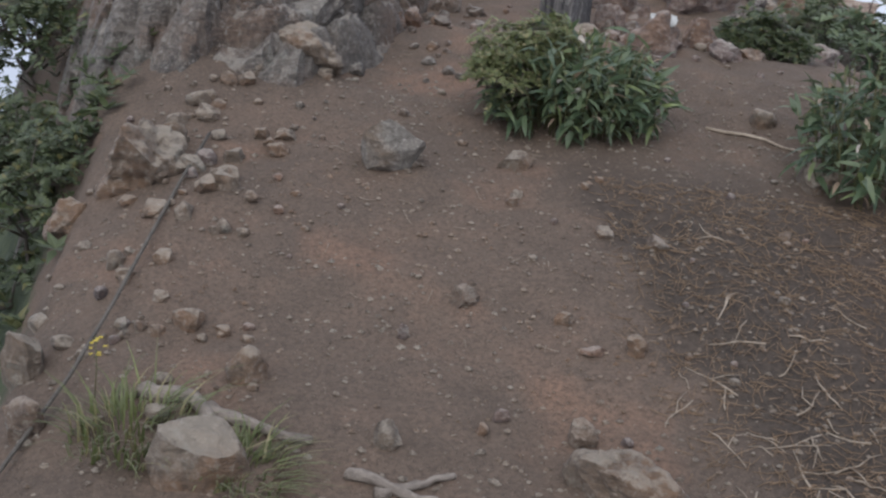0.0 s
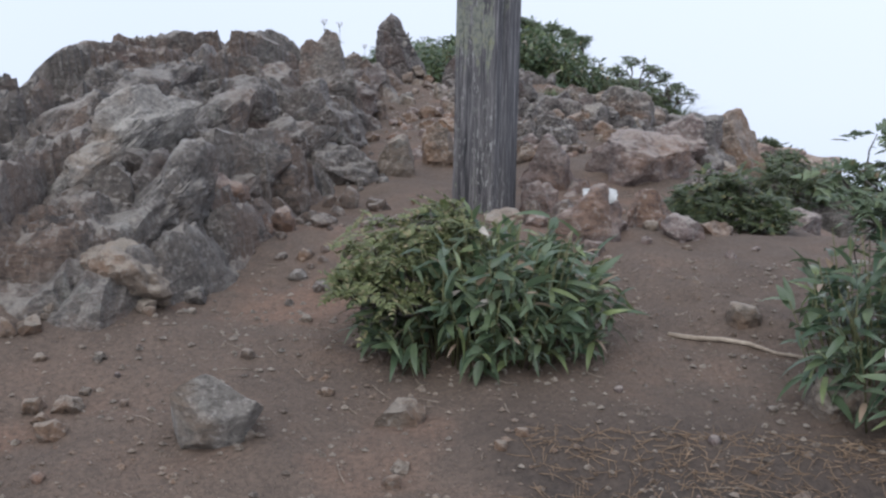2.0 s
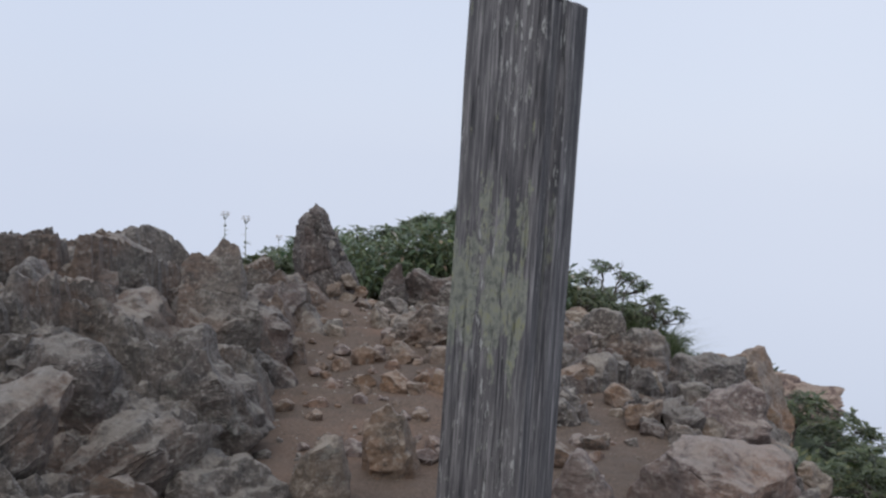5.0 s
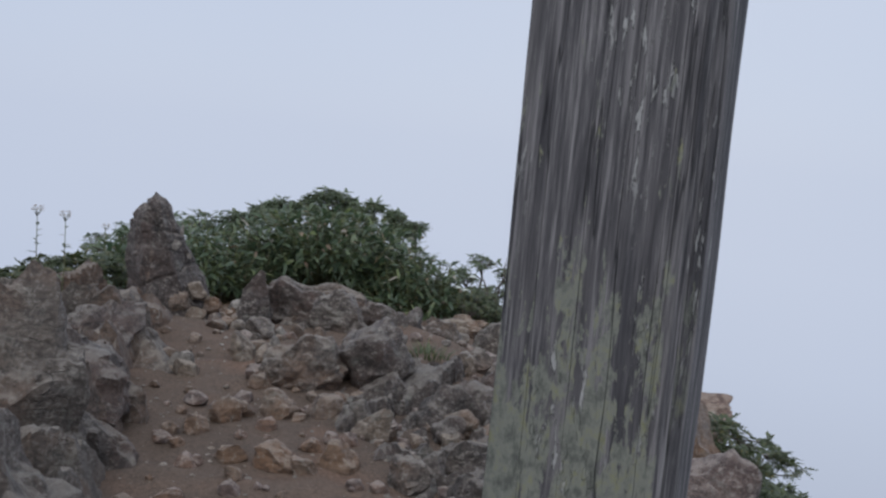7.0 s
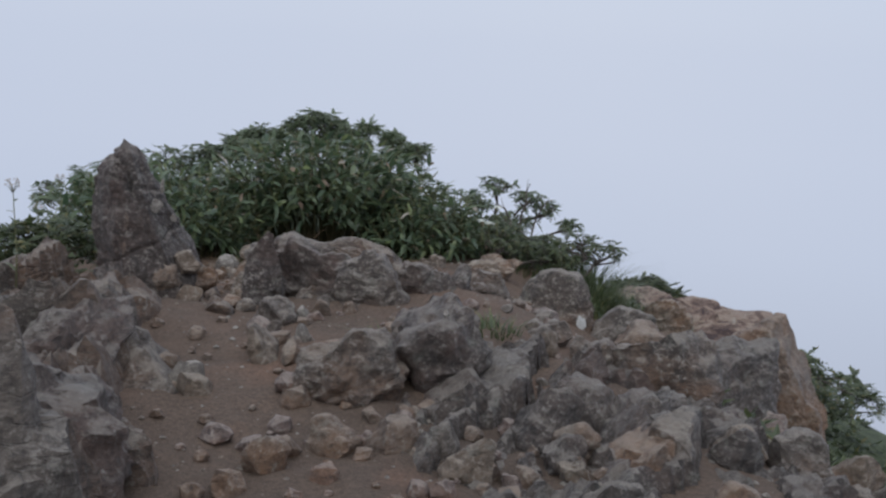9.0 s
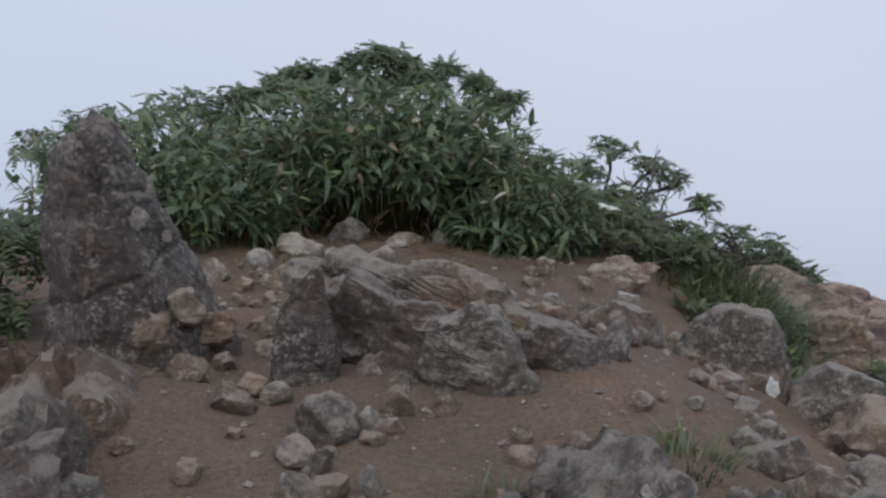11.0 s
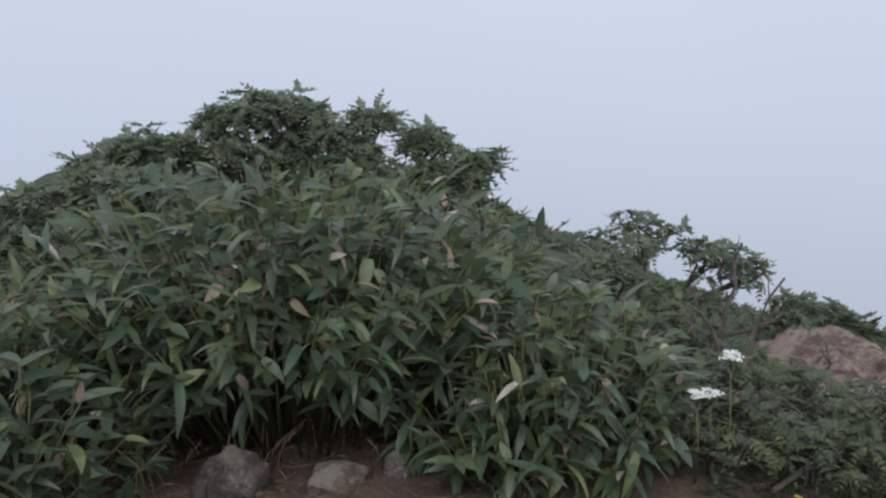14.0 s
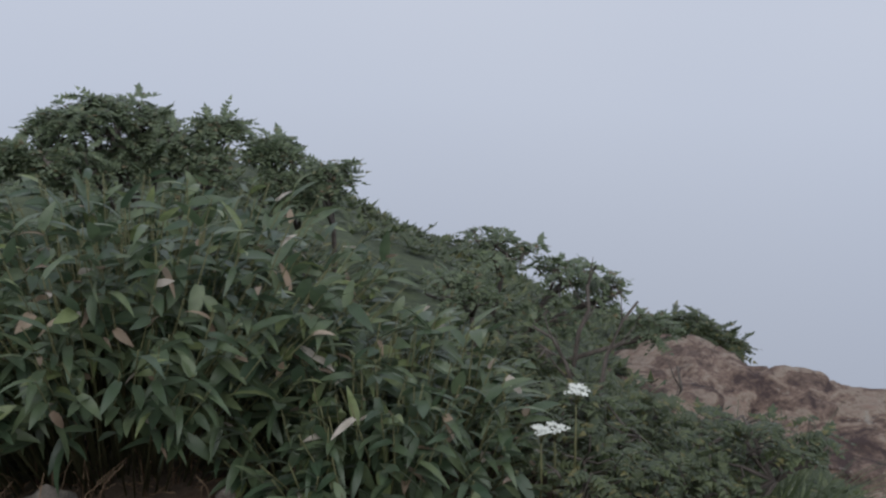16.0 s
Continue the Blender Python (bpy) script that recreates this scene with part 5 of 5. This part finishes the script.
outcrop(-2.1, 0.0, 4.6, 11.4, 0.16, flank, 3, GREY, "long jagged flank of grey layered bedrock beside the trail")
outcrop(-1.0, 0.3, 10.5, 12.1, 0.16, lambda x, y: min(step(0.22, -0.16, x), step(-1.0, -0.7, x)), 12, BROWN, "dark spur of cracked layered bedrock beside the trail", 0.10, 0.34)
outcrop(0.5, 2.2, 11.4, 12.9, -0.05, lambda x, y: min(step(0.4, 0.75, x), step(2.2, 1.7, x)), 5, BROWN, "low broken bedrock ribs crossing the trail", 0.10, 0.34)
outcrop(0.35, 2.7, 9.0, 11.4, 0.01, lambda x, y: min(step(0.4, 0.8, x), step(2.7, 2.1, x)), 8, DARK, "low dark broken bedrock beside the trail", 0.12, 0.36)
outcrop(0.75, 2.2, 7.3, 9.2, 0.0, lambda x, y: min(step(0.8, 1.1, x), step(2.2, 1.8, x)), 9, PINK, "reddish broken bedrock behind the post", 0.12, 0.40)


# ---- litter on the ground ----
def small_stones():
    rnd = random.Random(77)
    kinds = [(rock_mesh(1.0, rnd.uniform(0.7, 1.0), rnd.uniform(0.5, 0.8), 400 + i, m, 2, 7), m) for i, m in enumerate((TAN, PALE, GREY, PINK, TAN, RUST, GREY, PALE))]
    for i in range(190):
        if i < 70:
            x, y = rnd.uniform(-0.6, 1.5), rnd.uniform(2.5, 5.4)
        elif i < 120:
            x, y = rnd.uniform(-1.35, -0.45), rnd.uniform(2.5, 5.2)
        elif i < 145:
            x, y = rnd.uniform(-0.2, 1.3), rnd.uniform(5.4, 7.6)
        else:
            x, y = rnd.uniform(0.0, 1.9), rnd.uniform(8.8, 13.9)
        s = 0.014 + 0.05 * rnd.random() ** 2.6 + (0.02 if i >= 70 else 0)
        me, m = rnd.choice(kinds) if i >= 145 else kinds[rnd.choice((0, 4, 5, 3, 0, 3))]
        s *= 1.0 if i >= 70 else 0.8
        ob = new("stone", me)
        ob.matrix_world = pose(x, y, ground(x, y) + s * 0.14, rnd.uniform(-15, 15), rnd.uniform(-15, 15), rnd.uniform(0, 360)) @ Matrix.Scale(s, 4)
        tagged(ob, ROCK_WORDS[m], "stone", "small stones on the trail")


def gravel():
    rnd = random.Random(78)
    for label, box, count, material in (("fine tan gravel strewn over damp soil", (-1.2, 1.7, 2.4, 5.6), 6500, TAN), ("fine grey gravel strewn between rocks", (-0.1, 2.0, 8.6, 13.9), 1700, PALE)):
        soup = Soup()
        for i in range(count):
            x, y = rnd.uniform(box[0], box[1]), rnd.uniform(box[2], box[3])
            s = 0.003 + 0.012 * rnd.random() ** 3
            a = rnd.uniform(0, 6.3)
            z = ground(x, y)
            ring = [(x + s * rnd.uniform(0.7, 1.2) * math.cos(a + k * 1.257), y + s * rnd.uniform(0.7, 1.2) * math.sin(a + k * 1.257), z + s * rnd.uniform(-0.1, 0.3)) for k in range(5)]
            soup.add(ring + [(x, y, z + s * 0.75)], [(k, (k + 1) % 5, 5) for k in range(5)])
        tagged(new("gravel", soup.mesh("gravel", material, False)), label, "gravel", kind="stuff")


def rubble():
    """Heaps of broken stone on which no single piece stands out."""
    rnd = random.Random(81)
    for label, boxes, material in (
        ("reddish broken rubble between boulders", ((0.0, 1.3, 8.5, 10.5, 70), (0.4, 1.9, 10.6, 13.2, 50), (0.7, 1.6, 5.6, 7.4, 30)), PINK),
        ("grey broken rubble along the foot of an outcrop", ((-0.55, 0.1, 5.2, 9.0, 90), (1.3, 2.3, 10.5, 13.0, 50)), GREY),
        ("tan broken rubble strewn over the soil", ((0.2, 2.0, 12.5, 13.9, 45), (-1.3, -0.6, 3.0, 5.2, 60)), TAN),
        ("brown broken rubble trodden into the trail", ((-0.1, 1.2, 8.4, 10.6, 60), (0.0, 0.9, 10.6, 12.6, 40)), RUST),
    ):
        soup = Soup()
        kinds = [rock_mesh(1.0, 0.9, 0.6, 500 + k, material, 2, 7) for k in range(5)]
        forms = [([v.co.copy() for v in me.vertices], [tuple(p.vertices) for p in me.polygons]) for me in kinds]
        for x0, x1, y0, y1, count in boxes:
            for i in range(count):
                x, y, s = rnd.uniform(x0, x1), rnd.uniform(y0, y1), 0.03 + 0.09 * rnd.random() ** 1.8
                m = pose(x, y, ground(x, y) + 0.1 * s, rnd.uniform(-25, 25), rnd.uniform(-25, 25), rnd.uniform(0, 360)) @ Matrix.Scale(s, 4)
                soup.add(*placed(rnd.choice(forms), m))
        tagged(new("rubble", soup.mesh("rubble", material, False)), label, "rubble", kind="stuff")


def wiggle(rnd, x, y, length, angle, lift=0.004, bend=0.35, n=5):
    pts, a = [], angle
    for i in range(n):
        pts.append((x, y, ground(x, y) + lift + 0.004 * math.sin(i * 2 + x * 40)))
        a += rnd.gauss(0, bend)
        x, y = x + math.cos(a) * length / (n - 1), y + math.sin(a) * length / (n - 1)
    return pts


def twigs():
    rnd = random.Random(79)
    for i in range(52):
        s = Soup()
        x, y = rnd.uniform(0.66, 1.75), rnd.uniform(2.4, 4.1 if i % 3 == 0 else 3.3)
        pts = wiggle(rnd, x, y, rnd.uniform(0.07, 0.20), rnd.uniform(0, 6.3), 0.005, 0.16)
        r = rnd.uniform(0.0022, 0.004)
        s.tube(pts, r, r * 0.5, 5)
        if i % 2:
            q = pts[2]
            s.tube([q] + wiggle(rnd, q[0], q[1], 0.09, rnd.uniform(0, 6.3), 0.010, n=3)[1:], r * 0.7, r * 0.4, 4)
        tagged(new("twig", s.mesh("twig", TWIG)), "thin dry brown twig lying on dark soil", "twig", "twigs on the trail")
    for label, box, count, material in (
        ("scattered bits of dead stalks over dark soil", (0.55, 2.0, 2.35, 4.3), 4200, STRAW),
        ("dead stalks and leaf litter under bamboo grass", (0.35, 1.7, 13.7, 14.95), 1300, STRAW),
        ("sparse straw bits on trodden soil", (-0.4, 1.2, 3.0, 6.6), 130, TWIG),
    ):
        s = Soup()
        for i in range(count):
            x, y = rnd.uniform(box[0], box[1]), rnd.uniform(box[2], box[3])
            if material is STRAW and box[2] < 3 and x + 0.25 * y < 1.35 + 0.25 * rnd.random():
                continue
            s.tube(wiggle(rnd, x, y, rnd.uniform(0.012, 0.085), rnd.uniform(0, 6.3), 0.003 + 0.006 * rnd.random(), 0.12, 3), 0.0015, 0.0008, 3)
        tagged(new("plant_litter", s.mesh("plant_litter", material)), label, "litter", kind="stuff")
    s = Soup()
    for i in range(130):
        x, y = rnd.uniform(0.6, 1.6), rnd.uniform(14.25, 14.9)
        z, a, h = ground(x, y), rnd.uniform(0, 6.3), rnd.uniform(0.06, 0.20)
        lean = rnd.uniform(0.2, 0.9) * h
        s.tube([(x, y, z), (x + 0.4 * lean * math.cos(a), y + 0.4 * lean * math.sin(a), z + 0.6 * h), (x + lean * math.cos(a), y + lean * math.sin(a), z + h * 0.9)], 0.002, 0.001, 3)
    tagged(new("dead_stalks", s.mesh("dead_stalks", STRAW)), "tangle of dead brown stalks under a thicket", "dead stalks", kind="stuff")


def roots():
    rnd = random.Random(80)
    for x, y, length, angle, r in ((-0.74, 2.80, 0.42, -0.45, 0.026), (-0.55, 2.72, 0.30, -0.2, 0.02), (-0.17, 2.52, 0.30, -0.5, 0.018), (-0.10, 2.45, 0.22, 0.3, 0.014)):
        s = Soup()
        pts = wiggle(rnd, x, y, length, angle, r * 0.6, 0.22, 9)
        s.tube(pts, r, r * 0.55, 9)
        ob = new("root", s.mesh("root", ROOT))
        for v in ob.data.vertices:
            v.co += v.normal * 0.35 * r * noise.fractal(v.co * 26, 0.8, 2.1, 3)
        tagged(ob, "bare weathered grey root lying on the soil", "root", "roots on the trail")
    s = Soup()
    pts = [(x, y, shape(x, y) + 0.03) for x, y in ((-1.06, 2.2), (-1.0, 2.5), (-0.95, 2.85), (-0.93, 3.2), (-0.92, 3.55), (-0.91, 3.9), (-0.90, 4.3))]
    s.tube(pts, 0.006, 0.006, 8)
    tagged(new("rope", s.mesh("rope", ROPE)), "dark rope stretched along the edge of the trail", "rope")
    s = Soup()
    s.tube(wiggle(rnd, 1.05, 5.02, 0.5, -0.25, 0.006, 0.15, 7), 0.009, 0.005, 7)
    tagged(new("root", s.mesh("root", TWIG)), "thin grey root crossing the trail", "root", "roots on the trail")


def umbel(x, y, z, r, seed):
    """A flat head of small white flowers on a branching stalk."""
    rnd = random.Random(seed)
    plant = new("white_umbel_flower")
    z0 = shape(x, y)
    plant.location = (x, y, z0)
    tagged(plant, "white flat-topped umbel flower on a green stalk", "flower", "white flowers of the thicket")
    stem, head = Soup(), Soup()
    neck = Vector((0, 0, z - z0 - 0.04))
    stem.tube([(0.02, 0.02, -0.01), (0.01, 0, neck.z * 0.5), neck], 0.0035, 0.002, 5)
    for i in range(16):
        a, q = rnd.uniform(0, 6.3), r * math.sqrt(rnd.random())
        tip = Vector((q * math.cos(a), q * math.sin(a), z - z0 + rnd.uniform(-0.006, 0.006) - q * 0.2))
        stem.tube([neck, tip], 0.0012, 0.0008, 3)
        for j in range(9):
            b, k = rnd.uniform(0, 6.3), rnd.uniform(0.002, 0.011)
            c = tip + Vector((k * math.cos(b), k * math.sin(b), 0.003 * rnd.random()))
            e = 0.0035
            head.add([c + Vector((e * math.cos(m), e * math.sin(m), 0)) for m in (0, 1.257, 2.513, 3.77, 5.03)] + [c + Vector((0, 0, 0.003))], [(m, (m + 1) % 5, 5) for m in range(5)])
    under("stalk", stem.mesh("stalk", STALK), plant)
    under("flower_head", head.mesh("flower_head", PETAL, False), plant, "cluster of tiny white petals")


def yellow_spray(x, y, tall, seed):
    rnd = random.Random(seed)
    plant = new("yellow_flower")
    plant.location = (x, y, shape(x, y))
    tagged(plant, "small spray of yellow flowers on a thin stalk", "flower")
    stem, head = Soup(), Soup()
    stem.tube([(0, 0, -0.01), (0.005, 0, tall * 0.5), (0, 0.005, tall)], 0.0018, 0.001, 4)
    for i in range(max(4, int(tall * 65))):
        t = rnd.uniform(0.6, 1.0)
        c = Vector((rnd.gauss(0, 0.012), rnd.gauss(0, 0.012), tall * t))
        stem.tube([(0.003, 0, tall * t - 0.01), c], 0.0008, 0.0006, 3)
        for k in range(5):
            a, e = k * 1.257, 0.005
            head.add([c, c + Vector((e * math.cos(a - 0.4), e * math.sin(a - 0.4), 0.002)), c + Vector((e * 1.4 * math.cos(a), e * 1.4 * math.sin(a), 0.003)), c + Vector((e * math.cos(a + 0.4), e * math.sin(a + 0.4), 0.002))], [(0, 1, 2, 3)])
    under("stalk", stem.mesh("stalk", STALK), plant)
    under("blossom", head.mesh("blossom", YELLOW, False), plant, "small yellow petals")


small_stones()
rubble()
gravel()
twigs()
roots()
umbel(2.16, 13.98, 0.53, 0.026, 1)
umbel(2.12, 14.0, 0.43, 0.026, 2)
umbel(2.06, 13.96, 0.45, 0.020, 3)
yellow_spray(-0.86, 2.78, 0.17, 4)
yellow_spray(2.25, 13.8, 0.07, 5)
